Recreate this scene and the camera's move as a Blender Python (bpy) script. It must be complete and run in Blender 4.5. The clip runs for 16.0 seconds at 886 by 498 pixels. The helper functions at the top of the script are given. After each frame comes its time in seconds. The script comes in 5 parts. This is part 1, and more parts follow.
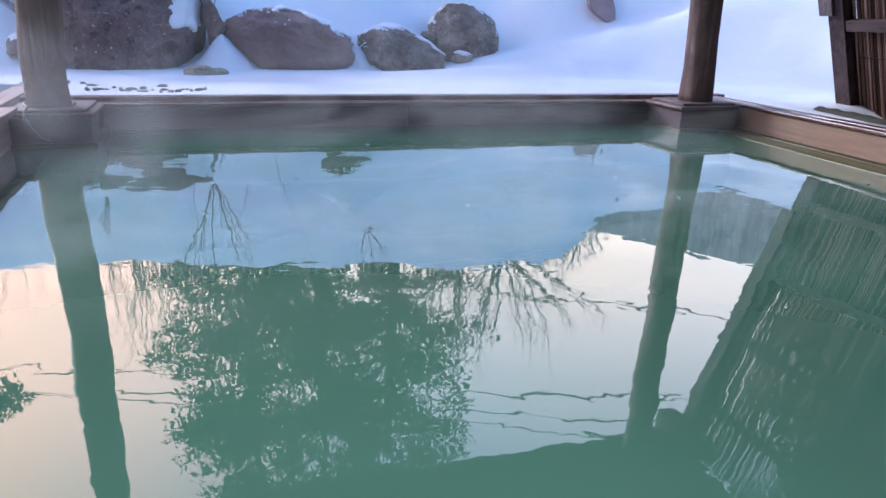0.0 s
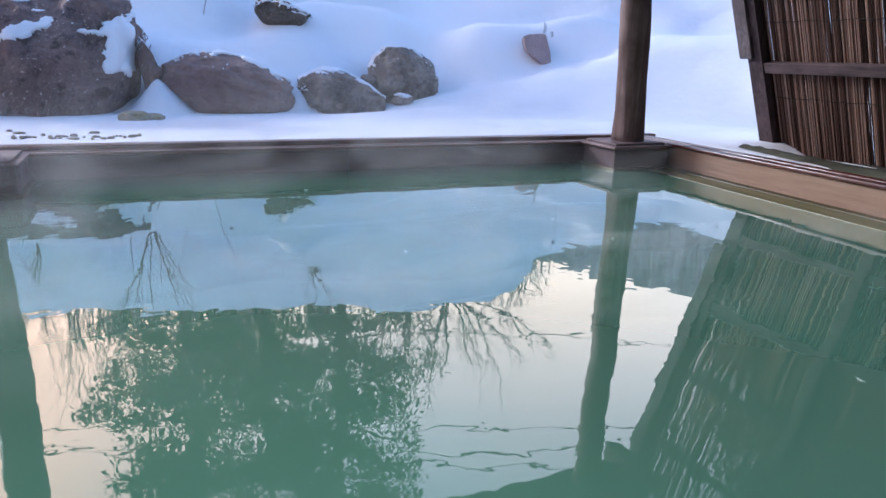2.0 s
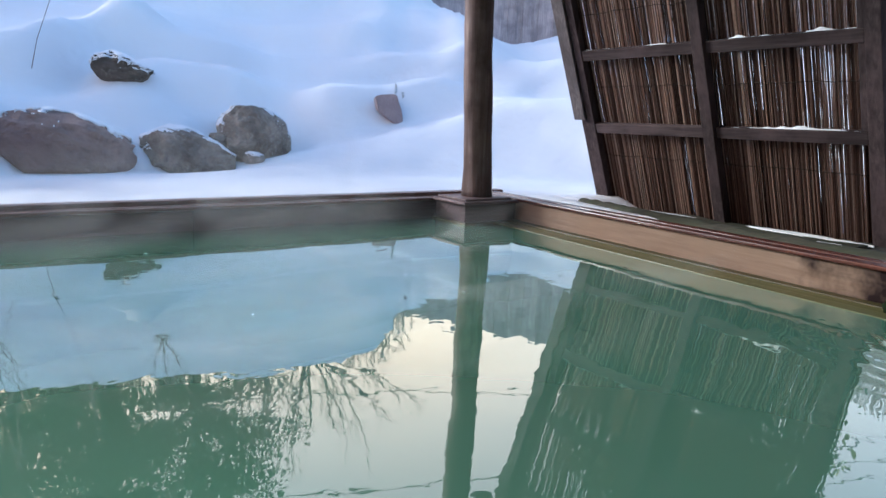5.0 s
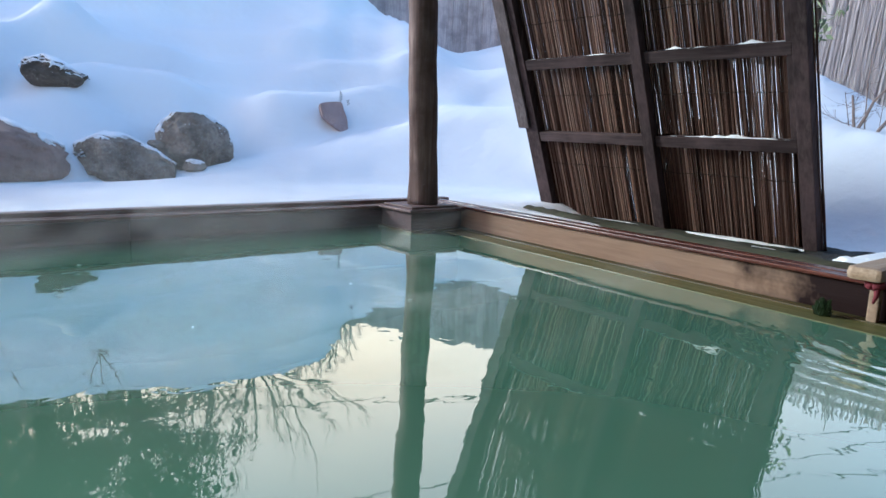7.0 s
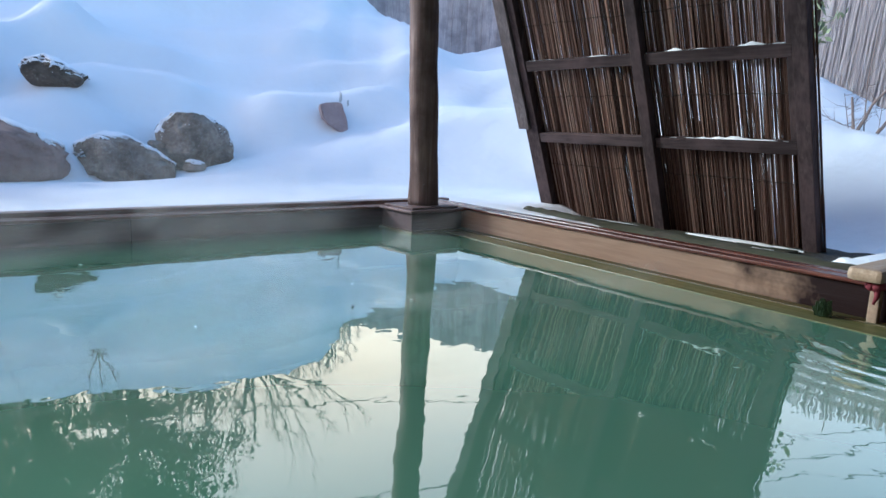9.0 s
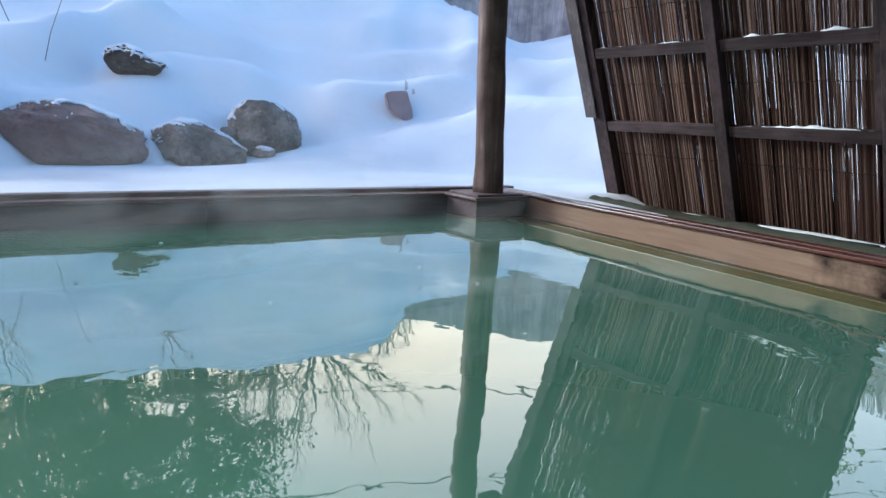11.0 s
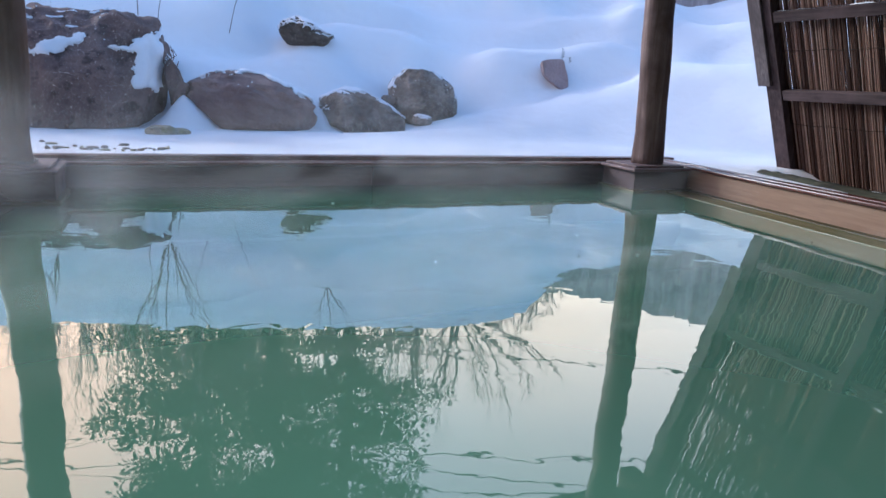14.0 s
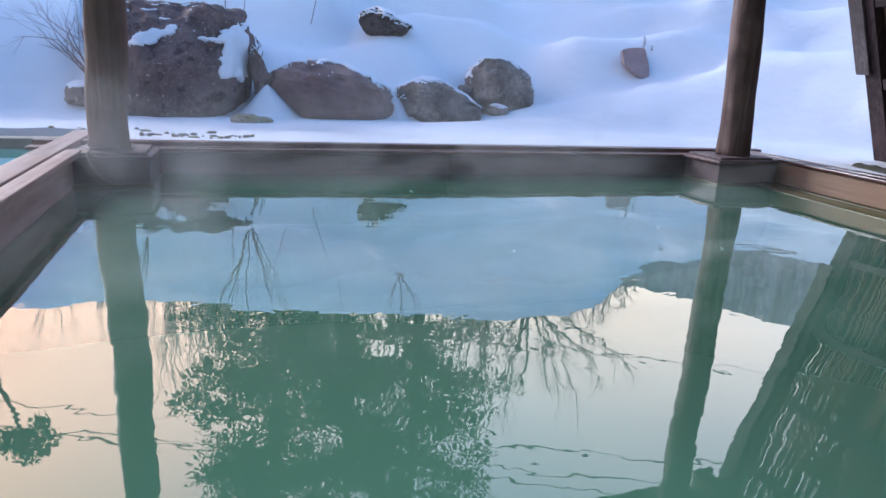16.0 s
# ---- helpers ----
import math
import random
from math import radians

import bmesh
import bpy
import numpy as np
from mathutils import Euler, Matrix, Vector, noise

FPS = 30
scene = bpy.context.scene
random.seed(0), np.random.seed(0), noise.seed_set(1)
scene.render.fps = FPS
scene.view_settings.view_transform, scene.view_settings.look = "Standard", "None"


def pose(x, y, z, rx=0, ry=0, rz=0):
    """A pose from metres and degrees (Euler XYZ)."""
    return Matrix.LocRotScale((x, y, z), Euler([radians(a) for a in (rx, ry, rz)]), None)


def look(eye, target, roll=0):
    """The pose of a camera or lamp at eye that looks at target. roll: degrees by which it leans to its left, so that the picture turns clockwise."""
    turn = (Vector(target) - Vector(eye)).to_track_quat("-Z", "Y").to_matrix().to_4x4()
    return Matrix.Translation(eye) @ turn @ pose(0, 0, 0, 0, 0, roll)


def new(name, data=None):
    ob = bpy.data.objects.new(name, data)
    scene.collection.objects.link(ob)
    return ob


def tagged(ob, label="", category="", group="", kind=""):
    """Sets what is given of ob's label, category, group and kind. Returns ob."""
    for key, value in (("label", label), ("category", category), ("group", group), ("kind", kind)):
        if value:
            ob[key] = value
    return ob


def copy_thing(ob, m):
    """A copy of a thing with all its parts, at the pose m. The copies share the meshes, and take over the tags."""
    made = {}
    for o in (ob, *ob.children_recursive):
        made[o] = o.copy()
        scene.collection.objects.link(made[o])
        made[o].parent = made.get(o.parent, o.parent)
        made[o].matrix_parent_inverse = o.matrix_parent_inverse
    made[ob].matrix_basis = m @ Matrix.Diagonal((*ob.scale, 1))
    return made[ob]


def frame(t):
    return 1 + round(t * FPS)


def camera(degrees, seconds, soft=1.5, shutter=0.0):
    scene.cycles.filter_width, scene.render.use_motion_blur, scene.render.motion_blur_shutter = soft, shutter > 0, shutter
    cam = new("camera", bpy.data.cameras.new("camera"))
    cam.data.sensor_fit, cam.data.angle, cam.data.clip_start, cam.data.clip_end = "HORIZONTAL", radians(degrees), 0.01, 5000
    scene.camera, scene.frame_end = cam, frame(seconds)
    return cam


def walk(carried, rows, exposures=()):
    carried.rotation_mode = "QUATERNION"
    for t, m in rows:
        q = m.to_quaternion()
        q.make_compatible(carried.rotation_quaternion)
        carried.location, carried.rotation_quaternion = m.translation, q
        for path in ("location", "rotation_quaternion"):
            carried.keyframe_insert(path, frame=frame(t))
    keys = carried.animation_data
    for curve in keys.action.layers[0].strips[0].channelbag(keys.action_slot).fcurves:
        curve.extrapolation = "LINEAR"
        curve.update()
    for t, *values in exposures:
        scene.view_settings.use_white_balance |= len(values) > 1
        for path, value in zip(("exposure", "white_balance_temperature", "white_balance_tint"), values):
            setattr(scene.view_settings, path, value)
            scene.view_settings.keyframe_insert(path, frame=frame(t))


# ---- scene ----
cam = camera(64.84, 16.0)
PATH = [
    (0.0, pose(-0.011, 0.010, 0.547, 71.38, -1.71, -18.12)),
    (0.5, pose(-0.008, 0.006, 0.553, 72.10, -1.68, -19.00)),
    (1.0, pose(-0.006, 0.006, 0.557, 72.80, -1.70, -20.03)),
    (1.5, pose(0.002, 0.007, 0.562, 73.63, -1.65, -21.23)),
    (2.0, pose(0.020, 0.010, 0.574, 74.52, -1.45, -22.64)),
    (2.5, pose(0.037, 0.010, 0.575, 75.56, -1.61, -24.35)),
    (3.0, pose(0.045, 0.005, 0.579, 76.71, -1.66, -26.39)),
    (3.5, pose(0.050, 0.004, 0.582, 77.75, -1.73, -28.67)),
    (4.0, pose(0.055, 0.004, 0.576, 78.61, -1.94, -30.69)),
    (4.5, pose(0.054, 0.004, 0.576, 79.10, -1.92, -32.51)),
    (7.0, pose(0.064, 0.006, 0.577, 80.23, -2.08, -38.46)),
    (7.5, pose(0.063, 0.006, 0.581, 80.32, -2.12, -39.05)),
    (8.0, pose(0.059, 0.007, 0.579, 80.46, -2.18, -39.36)),
    (10.5, pose(0.031, 0.009, 0.561, 79.68, -2.46, -35.14)),
    (11.0, pose(0.018, 0.009, 0.552, 79.40, -2.56, -33.59)),
    (11.5, pose(0.008, 0.011, 0.546, 79.02, -2.56, -31.80)),
    (12.0, pose(-0.002, 0.006, 0.545, 78.49, -2.61, -29.88)),
    (12.5, pose(-0.018, -0.004, 0.541, 77.87, -2.65, -27.77)),
    (13.0, pose(-0.037, -0.007, 0.536, 77.34, -2.68, -25.66)),
    (13.5, pose(-0.053, -0.012, 0.542, 76.79, -2.58, -23.61)),
    (14.0, pose(-0.061, -0.018, 0.546, 76.44, -2.54, -21.64)),
    (14.5, pose(-0.067, -0.021, 0.546, 76.18, -2.52, -19.84)),
    (15.0, pose(-0.074, -0.021, 0.540, 75.92, -2.52, -18.21)),
    (15.5, pose(-0.081, -0.017, 0.538, 75.68, -2.45, -16.85)),
    (16.0, pose(-0.086, -0.019, 0.539, 75.43, -2.39, -15.71)),
]
EXPO = [(0.0, 1.86, 4880, 10), (3.5, 1.84, 5150, 4), (5.0, 1.84, 5200, 0), (7.5, 1.84, 5050, -4), (11.0, 1.82, 4950, -5), (13.5, 1.74, 4980, 2), (16.0, 1.74, 4940, 5)]
walk(cam, PATH, EXPO)

# ---- light: clear winter dusk, a low sun veiled by thin cloud ----
SUN_AZ, SUN_EL = -32.0, 21.0
world = bpy.data.worlds.new("winter_sky")
scene.world = world
world.use_nodes = True
wt = world.node_tree
wt.nodes.clear()
w_out = wt.nodes.new("ShaderNodeOutputWorld")
w_bg = wt.nodes.new("ShaderNodeBackground")
w_sky = wt.nodes.new("ShaderNodeTexSky")
w_sky.sky_type = "NISHITA"
w_sky.sun_disc = False
w_sky.sun_elevation = radians(SUN_EL)
w_sky.sun_rotation = radians(SUN_AZ % 360)
w_sky.air_density, w_sky.dust_density, w_sky.ozone_density = 1.0, 0.5, 1.0
w_bg.inputs["Strength"].default_value = 0.125
# thin high cloud: a pale warm veil, thickest towards the horizon
w_co = wt.nodes.new("ShaderNodeTexCoord")
w_sep = wt.nodes.new("ShaderNodeSeparateXYZ")
w_map = wt.nodes.new("ShaderNodeMapRange")
w_map.inputs["From Min"].default_value, w_map.inputs["From Max"].default_value = 0.34, 0.74
w_map.inputs["To Min"].default_value, w_map.inputs["To Max"].default_value = 0.90, 0.0
w_mix = wt.nodes.new("ShaderNodeMix")
w_mix.data_type = "RGBA"
w_mix.inputs[7].default_value = (6.3, 4.2, 2.95, 1)
wt.links.new(w_co.outputs["Generated"], w_sep.inputs["Vector"])
wt.links.new(w_sep.outputs["Z"], w_map.inputs["Value"])
# the veil is lit on the sun's side and thins out behind the bath
w_side = wt.nodes.new("ShaderNodeVectorMath")
w_side.operation = "DOT_PRODUCT"
w_side.inputs[1].default_value = (math.sin(radians(SUN_AZ)), math.cos(radians(SUN_AZ)), 0)
w_thin = wt.nodes.new("ShaderNodeMapRange")
w_thin.inputs["From Min"].default_value, w_thin.inputs["From Max"].default_value = -0.45, 0.40
w_thin.inputs["To Min"].default_value, w_thin.inputs["To Max"].default_value = 0.18, 1.0
w_veil = wt.nodes.new("ShaderNodeMath")
w_veil.operation = "MULTIPLY"
wt.links.new(w_co.outputs["Generated"], w_side.inputs[0])
wt.links.new(w_side.outputs["Value"], w_thin.inputs["Value"])
wt.links.new(w_map.outputs["Result"], w_veil.inputs[0])
wt.links.new(w_thin.outputs["Result"], w_veil.inputs[1])
wt.links.new(w_veil.outputs[0], w_mix.inputs[0])
wt.links.new(w_sky.outputs["Color"], w_mix.inputs[6])
# the warm glow round the veiled sun
w_dot = wt.nodes.new("ShaderNodeVectorMath")
w_dot.operation = "DOT_PRODUCT"
w_dot.inputs[1].default_value = (math.sin(radians(-31)) * math.cos(radians(20)), math.cos(radians(-31)) * math.cos(radians(20)), math.sin(radians(20)))
w_near = wt.nodes.new("ShaderNodeMapRange")
w_near.inputs["From Min"].default_value, w_near.inputs["From Max"].default_value = 0.76, 0.97
w_near.inputs["To Min"].default_value, w_near.inputs["To Max"].default_value = 0.0, 0.85
w_glow = wt.nodes.new("ShaderNodeMix")
w_glow.data_type = "RGBA"
w_glow.inputs[7].default_value = (8.1, 4.2, 2.55, 1)
wt.links.new(w_co.outputs["Generated"], w_dot.inputs[0])
wt.links.new(w_dot.outputs["Value"], w_near.inputs["Value"])
wt.links.new(w_near.outputs["Result"], w_glow.inputs[0])
wt.links.new(w_mix.outputs[2], w_glow.inputs[6])
wt.links.new(w_glow.outputs[2], w_bg.inputs["Color"])
wt.links.new(w_bg.outputs["Background"], w_out.inputs["Surface"])

sun_data = bpy.data.lights.new("sun", "SUN")
sun_data.energy, sun_data.angle, sun_data.color = 1.80, radians(16), (1.0, 0.90, 0.79)
sun = new("sun", sun_data)
sun_dir = Vector((math.sin(radians(SUN_AZ)) * math.cos(radians(SUN_EL)), math.cos(radians(SUN_AZ)) * math.cos(radians(SUN_EL)), math.sin(radians(SUN_EL))))
sun.matrix_world = look(sun_dir * 60, (0, 0, 0))


# ---- materials ----
class Mat:
    """A procedural material: colour from stretched noise, with stains, relief and gloss."""

    def __init__(self, name):
        self.m = bpy.data.materials.new(name)
        self.m.use_nodes = True
        self.t = self.m.node_tree
        self.bsdf = self.t.nodes["Principled BSDF"]
        self.coord = self.t.nodes.new("ShaderNodeTexCoord")

    def node(self, kind, **inputs):
        n = self.t.nodes.new(kind)
        for key, value in inputs.items():
            n.inputs[key.replace("_", " ")].default_value = value
        return n

    def link(self, a, b):
        self.t.links.new(a, b)

    def coords(self, scale=(1, 1, 1), rot=(0, 0, 0)):
        mp = self.node("ShaderNodeMapping")
        mp.inputs["Scale"].default_value = scale
        mp.inputs["Rotation"].default_value = rot
        self.link(self.coord.outputs["Object"], mp.inputs["Vector"])
        return mp.outputs["Vector"]

    def noise(self, scale, detail=4.0, rough=0.55, stretch=(1, 1, 1), distort=0.0):
        n = self.node("ShaderNodeTexNoise", Scale=scale, Detail=detail, Roughness=rough, Distortion=distort)
        self.link(self.coords(stretch), n.inputs["Vector"])
        return n.outputs["Fac"]

    def ramp(self, fac, stops):
        r = self.node("ShaderNodeValToRGB")
        e = r.color_ramp.elements
        while len(e) < len(stops):
            e.new(0.5)
        for item, (p, c) in zip(e, stops):
            item.position = p
            item.color = (*c, 1) if len(c) == 3 else c
        self.link(fac, r.inputs["Fac"])
        return r.outputs["Color"]

    def mix(self, fac, a, b, mode="MIX"):
        n = self.node("ShaderNodeMix")
        n.data_type, n.blend_type = "RGBA", mode
        if isinstance(fac, float):
            n.inputs[0].default_value = fac
        else:
            self.link(fac, n.inputs[0])
        for v, sock in ((a, n.inputs[6]), (b, n.inputs[7])):
            if isinstance(v, tuple):
                sock.default_value = (*v, 1)
            else:
                self.link(v, sock)
        return n.outputs[2]

    def bump(self, facs):
        prev = None
        for fac, strength, dist in facs:
            b = self.node("ShaderNodeBump", Strength=strength, Distance=dist)
            self.link(fac, b.inputs["Height"])
            if prev:
                self.link(prev, b.inputs["Normal"])
            prev = b.outputs["Normal"]
        self.link(prev, self.bsdf.inputs["Normal"])

    def done(self, color, rough=0.6, spec=0.5):
        self.link(color, self.bsdf.inputs["Base Color"])
        if isinstance(rough, float):
            self.bsdf.inputs["Roughness"].default_value = rough
        else:
            self.link(rough, self.bsdf.inputs["Roughness"])
        self.bsdf.inputs["Specular IOR Level"].default_value = spec
        return self.m


BLACK, WHITE = (0, 0, 0), (1, 1, 1)


def wood(name, dark, light, axis, stain=None, stain_amount=0.5, rough=0.6, grain=1.0, spec=0.4, wet=None):
    """Wood with grain along one axis (0, 1 or 2) and blotchy stains."""
    k = Mat(name)
    st = [1, 1, 1]
    st[axis] = 0.06
    fine = k.noise(70 * grain, 5, 0.6, tuple(st))
    broad = k.noise(14 * grain, 3, 0.5, tuple(st), 0.6)
    c = k.mix(k.ramp(fine, [(0.3, BLACK), (0.7, WHITE)]), dark, light)
    c = k.mix(k.ramp(broad, [(0.35, BLACK), (0.7, (0.7, 0.7, 0.7))]), c, dark)
    if stain:
        blot = k.noise(4.5, 5, 0.6)
        c = k.mix(k.ramp(blot, [(0.5 - 0.2 * stain_amount, BLACK), (0.72, WHITE)]), c, stain)
    if wet:
        # a splash stain that spreads along the board from a spout
        sp = k.node("ShaderNodeSeparateXYZ")
        k.link(k.coord.outputs["Object"], sp.inputs["Vector"])
        wob = k.node("ShaderNodeMath")
        wob.operation = "MULTIPLY_ADD"
        wob.inputs[1].default_value = 1.1
        k.link(k.noise(5, 4, 0.6), wob.inputs[0])
        k.link(sp.outputs["Y"], wob.inputs[2])
        reach = k.node("ShaderNodeMapRange")
        reach.inputs["From Min"].default_value, reach.inputs["From Max"].default_value = wet[0] + 0.55, wet[1] + 0.55
        k.link(wob.outputs[0], reach.inputs["Value"])
        c = k.mix(reach.outputs["Result"], c, wet[2])
    info = k.node("ShaderNodeObjectInfo")
    hsv = k.node("ShaderNodeHueSaturation")
    mr = k.node("ShaderNodeMapRange")
    mr.inputs["To Min"].default_value, mr.inputs["To Max"].default_value = 0.8, 1.15
    k.link(info.outputs["Random"], mr.inputs["Value"])
    k.link(mr.outputs["Result"], hsv.inputs["Value"])
    k.link(c, hsv.inputs["Color"])
    k.bump([(fine, 0.5, 0.004), (broad, 0.4, 0.008)])
    return k.done(hsv.outputs["Color"], k.ramp(broad, [(0.3, (rough - 0.12,) * 3), (0.7, (min(rough + 0.15, 1),) * 3)]), spec)


def stone(name, dark, mid, light, speck=(0.5, 0.47, 0.42), speck_at=0.68, rough=0.8, moss=None):
    k = Mat(name)
    big = k.noise(3.2, 6, 0.6)
    small = k.noise(34, 6, 0.65)
    dots = k.noise(60, 2, 0.5)
    c = k.ramp(big, [(0.3, dark), (0.52, mid), (0.75, light)])
    c = k.mix(k.ramp(small, [(0.35, BLACK), (0.7, (0.6, 0.6, 0.6))]), c, dark)
    c = k.mix(k.ramp(dots, [(speck_at, BLACK), (speck_at + 0.05, WHITE)]), c, speck)
    pits = k.noise(95, 3, 0.6)
    c = k.mix(k.ramp(pits, [(0.30, (0.75, 0.75, 0.75)), (0.42, BLACK)]), c, tuple(v * 0.4 for v in dark))
    if moss:
        blot = k.noise(9, 5, 0.7)
        c = k.mix(k.ramp(blot, [(0.52, BLACK), (0.64, (0.8, 0.8, 0.8))]), c, moss)
    k.bump([(big, 0.6, 0.05), (small, 0.9, 0.022), (dots, 0.5, 0.006)])
    return k.done(c, rough, 0.35)


def snow_material():
    k = Mat("snow")
    big = k.noise(0.9, 4, 0.5)
    mid = k.noise(7, 5, 0.55)
    fine = k.noise(160, 3, 0.6)
    crust = k.noise(16, 5, 0.6, (0.45, 1, 1), 0.5)
    c = k.mix(k.ramp(big, [(0.35, BLACK), (0.7, WHITE)]), (0.75, 0.77, 0.81), (0.85, 0.86, 0.875))
    k.bump([(big, 0.35, 0.25), (mid, 0.22, 0.035), (crust, 0.08, 0.010), (fine, 0.3, 0.003)])
    k.bsdf.inputs["Subsurface Weight"].default_value = 0.0
    return k.done(c, 0.75, 0.25)


def water_material(name, green, spout):
    """Milky mineral water: a green scattering body under a mirror-like surface with faint ripples."""
    k = Mat(name)
    k.t.nodes.remove(k.bsdf)
    out = [n for n in k.t.nodes if n.type == "OUTPUT_MATERIAL"][0]
    body = k.node("ShaderNodeBsdfDiffuse")
    cloud = k.noise(0.9, 3, 0.5)
    k.link(k.mix(k.ramp(cloud, [(0.3, BLACK), (0.7, WHITE)]), green, tuple(v * 1.12 for v in green)), body.inputs["Color"])
    gloss = k.node("ShaderNodeBsdfGlossy")
    gloss.inputs["Color"].default_value = (0.96, 1.0, 0.95, 1)
    gloss.inputs["Roughness"].default_value = 0.012
    slow = k.noise(1.6, 2, 0.4)
    small = k.noise(11, 2, 0.45, (1, 1, 1), 0.4)
    sep = k.node("ShaderNodeVectorMath")
    sep.operation = "DISTANCE"
    k.link(k.coord.outputs["Object"], sep.inputs[0])
    sep.inputs[1].default_value = spout
    near = k.node("ShaderNodeMapRange")
    near.inputs["From Min"].default_value, near.inputs["From Max"].default_value = 0.15, 0.85
    near.inputs["To Min"].default_value, near.inputs["To Max"].default_value = 1.0, 0.0
    near.interpolation_type = "SMOOTHSTEP"
    k.link(sep.outputs["Value"], near.inputs["Value"])
    ring = k.node("ShaderNodeMath")
    ring.operation = "MULTIPLY"
    ring.inputs[1].default_value = 75.0
    k.link(sep.outputs["Value"], ring.inputs[0])
    wob = k.node("ShaderNodeMath")
    wob.operation = "MULTIPLY_ADD"
    wob.inputs[1].default_value = 4.0
    k.link(small, wob.inputs[0])
    k.link(ring.outputs[0], wob.inputs[2])
    sine = k.node("ShaderNodeMath")
    sine.operation = "SINE"
    k.link(wob.outputs[0], sine.inputs[0])
    amp = k.node("ShaderNodeMath")
    amp.operation = "MULTIPLY"
    k.link(sine.outputs[0], amp.inputs[0])
    k.link(near.outputs["Result"], amp.inputs[1])
    prev = None
    for height, strength, dist in ((slow, 0.07, 0.05), (small, 0.035, 0.01), (amp.outputs[0], 0.55, 0.0018)):
        b = k.node("ShaderNodeBump", Strength=strength, Distance=dist)
        k.link(height, b.inputs["Height"])
        if prev:
            k.link(prev, b.inputs["Normal"])
        prev = b.outputs["Normal"]
    k.link(prev, gloss.inputs["Normal"])
    facing = k.node("ShaderNodeLayerWeight", Blend=0.5)
    power = k.node("ShaderNodeMath")
    power.operation = "POWER"
    power.inputs[1].default_value = 2.3
    k.link(facing.outputs["Facing"], power.inputs[0])
    sheen = k.node("ShaderNodeMapRange")
    sheen.inputs["From Min"].default_value, sheen.inputs["From Max"].default_value = 0.0, 0.78
    sheen.inputs["To Min"].default_value, sheen.inputs["To Max"].default_value = 0.02, 0.74
    k.link(power.outputs[0], sheen.inputs["Value"])
    mix = k.node("ShaderNodeMixShader")
    k.link(sheen.outputs["Result"], mix.inputs["Fac"])
    k.link(body.outputs["BSDF"], mix.inputs[1])
    k.link(gloss.outputs["BSDF"], mix.inputs[2])
    k.link(mix.outputs["Shader"], out.inputs["Surface"])
    return k.m


def island_material(name, stops, rough=0.7, bump_scale=120, spec=0.3, translucent=0.0):
    """One colour for each loose piece of a mesh, picked along a ramp."""
    k = Mat(name)
    geo = k.node("ShaderNodeNewGeometry")
    c = k.ramp(geo.outputs["Random Per Island"], stops)
    n = k.noise(bump_scale, 3, 0.6)
    c = k.mix(k.ramp(n, [(0.3, BLACK), (0.75, (0.45, 0.45, 0.45))]), c, tuple(v * 0.5 for v in stops[0][1]))
    k.bump([(n, 0.3, 0.003)])
    if translucent:
        out = [m for m in k.t.nodes if m.type == "OUTPUT_MATERIAL"][0]
        through_light = k.node("ShaderNodeBsdfTranslucent")
        k.link(k.mix(1.0, c, (1.0, 0.86, 0.74), "MULTIPLY"), through_light.inputs["Color"])
        both = k.node("ShaderNodeMixShader", Fac=translucent)
        k.link(k.bsdf.outputs["BSDF"], both.inputs[1])
        k.link(through_light.outputs["BSDF"], both.inputs[2])
        k.link(both.outputs["Shader"], out.inputs["Surface"])
    return k.done(c, rough, spec)


SNOW = snow_material()
WATER = water_material("pool_water", (0.110, 0.234, 0.160), (2.42, 0.62, 0.0))
WATER_BLUE = water_material("bright_pool_water", (0.10, 0.45, 0.40), (-9.0, 0.0, 0.0))
RIM_DARK = wood("wet_dark_plank", (0.062, 0.042, 0.050), (0.165, 0.115, 0.122), 0, (0.115, 0.095, 0.085), 0.4, 0.5, spec=0.3)
CAP_RED = wood("red_brown_cap", (0.075, 0.026, 0.021), (0.195, 0.083, 0.064), 0, (0.225, 0.165, 0.150), 0.2, 0.3)
CAP_RED_Y = wood("red_brown_cap_lengthwise", (0.058, 0.017, 0.012), (0.150, 0.050, 0.033), 1, (0.050, 0.012, 0.012), 0.4, 0.3)
SIDE_PALE = wood("pale_bath_plank", (0.190, 0.124, 0.086), (0.315, 0.222, 0.165), 1, (0.24, 0.16, 0.112), 0.4, 0.6, 0.8, spec=0.12, wet=(-1.93, -2.20, (0.011, 0.004, 0.004)))
BASE_CAP = wood("worn_base_cap", (0.10, 0.068, 0.070), (0.30, 0.215, 0.21), 0, (0.16, 0.115, 0.115), 0.4, 0.55, 0.8, spec=0.2)
SIDE_GREY = wood("grey_grained_plank", (0.25, 0.155, 0.14), (0.64, 0.445, 0.40), 1, (0.40, 0.27, 0.245), 0.3, 0.65, 0.6)
LEDGE = wood("mineral_crusted_ledge", (0.055, 0.040, 0.013), (0.117, 0.090, 0.036), 1, (0.058, 0.059, 0.015), 0.6, 0.5)
LEDGE_OLIVE = wood("olive_slimy_ledge", (0.080, 0.068, 0.018), (0.150, 0.128, 0.040), 1, (0.075, 0.082, 0.030), 0.6, 0.45)
LEDGE_PALE = wood("pale_mineral_ledge", (0.22, 0.20, 0.16), (0.36, 0.33, 0.27), 0, (0.2, 0.2, 0.14), 0.3, 0.5)
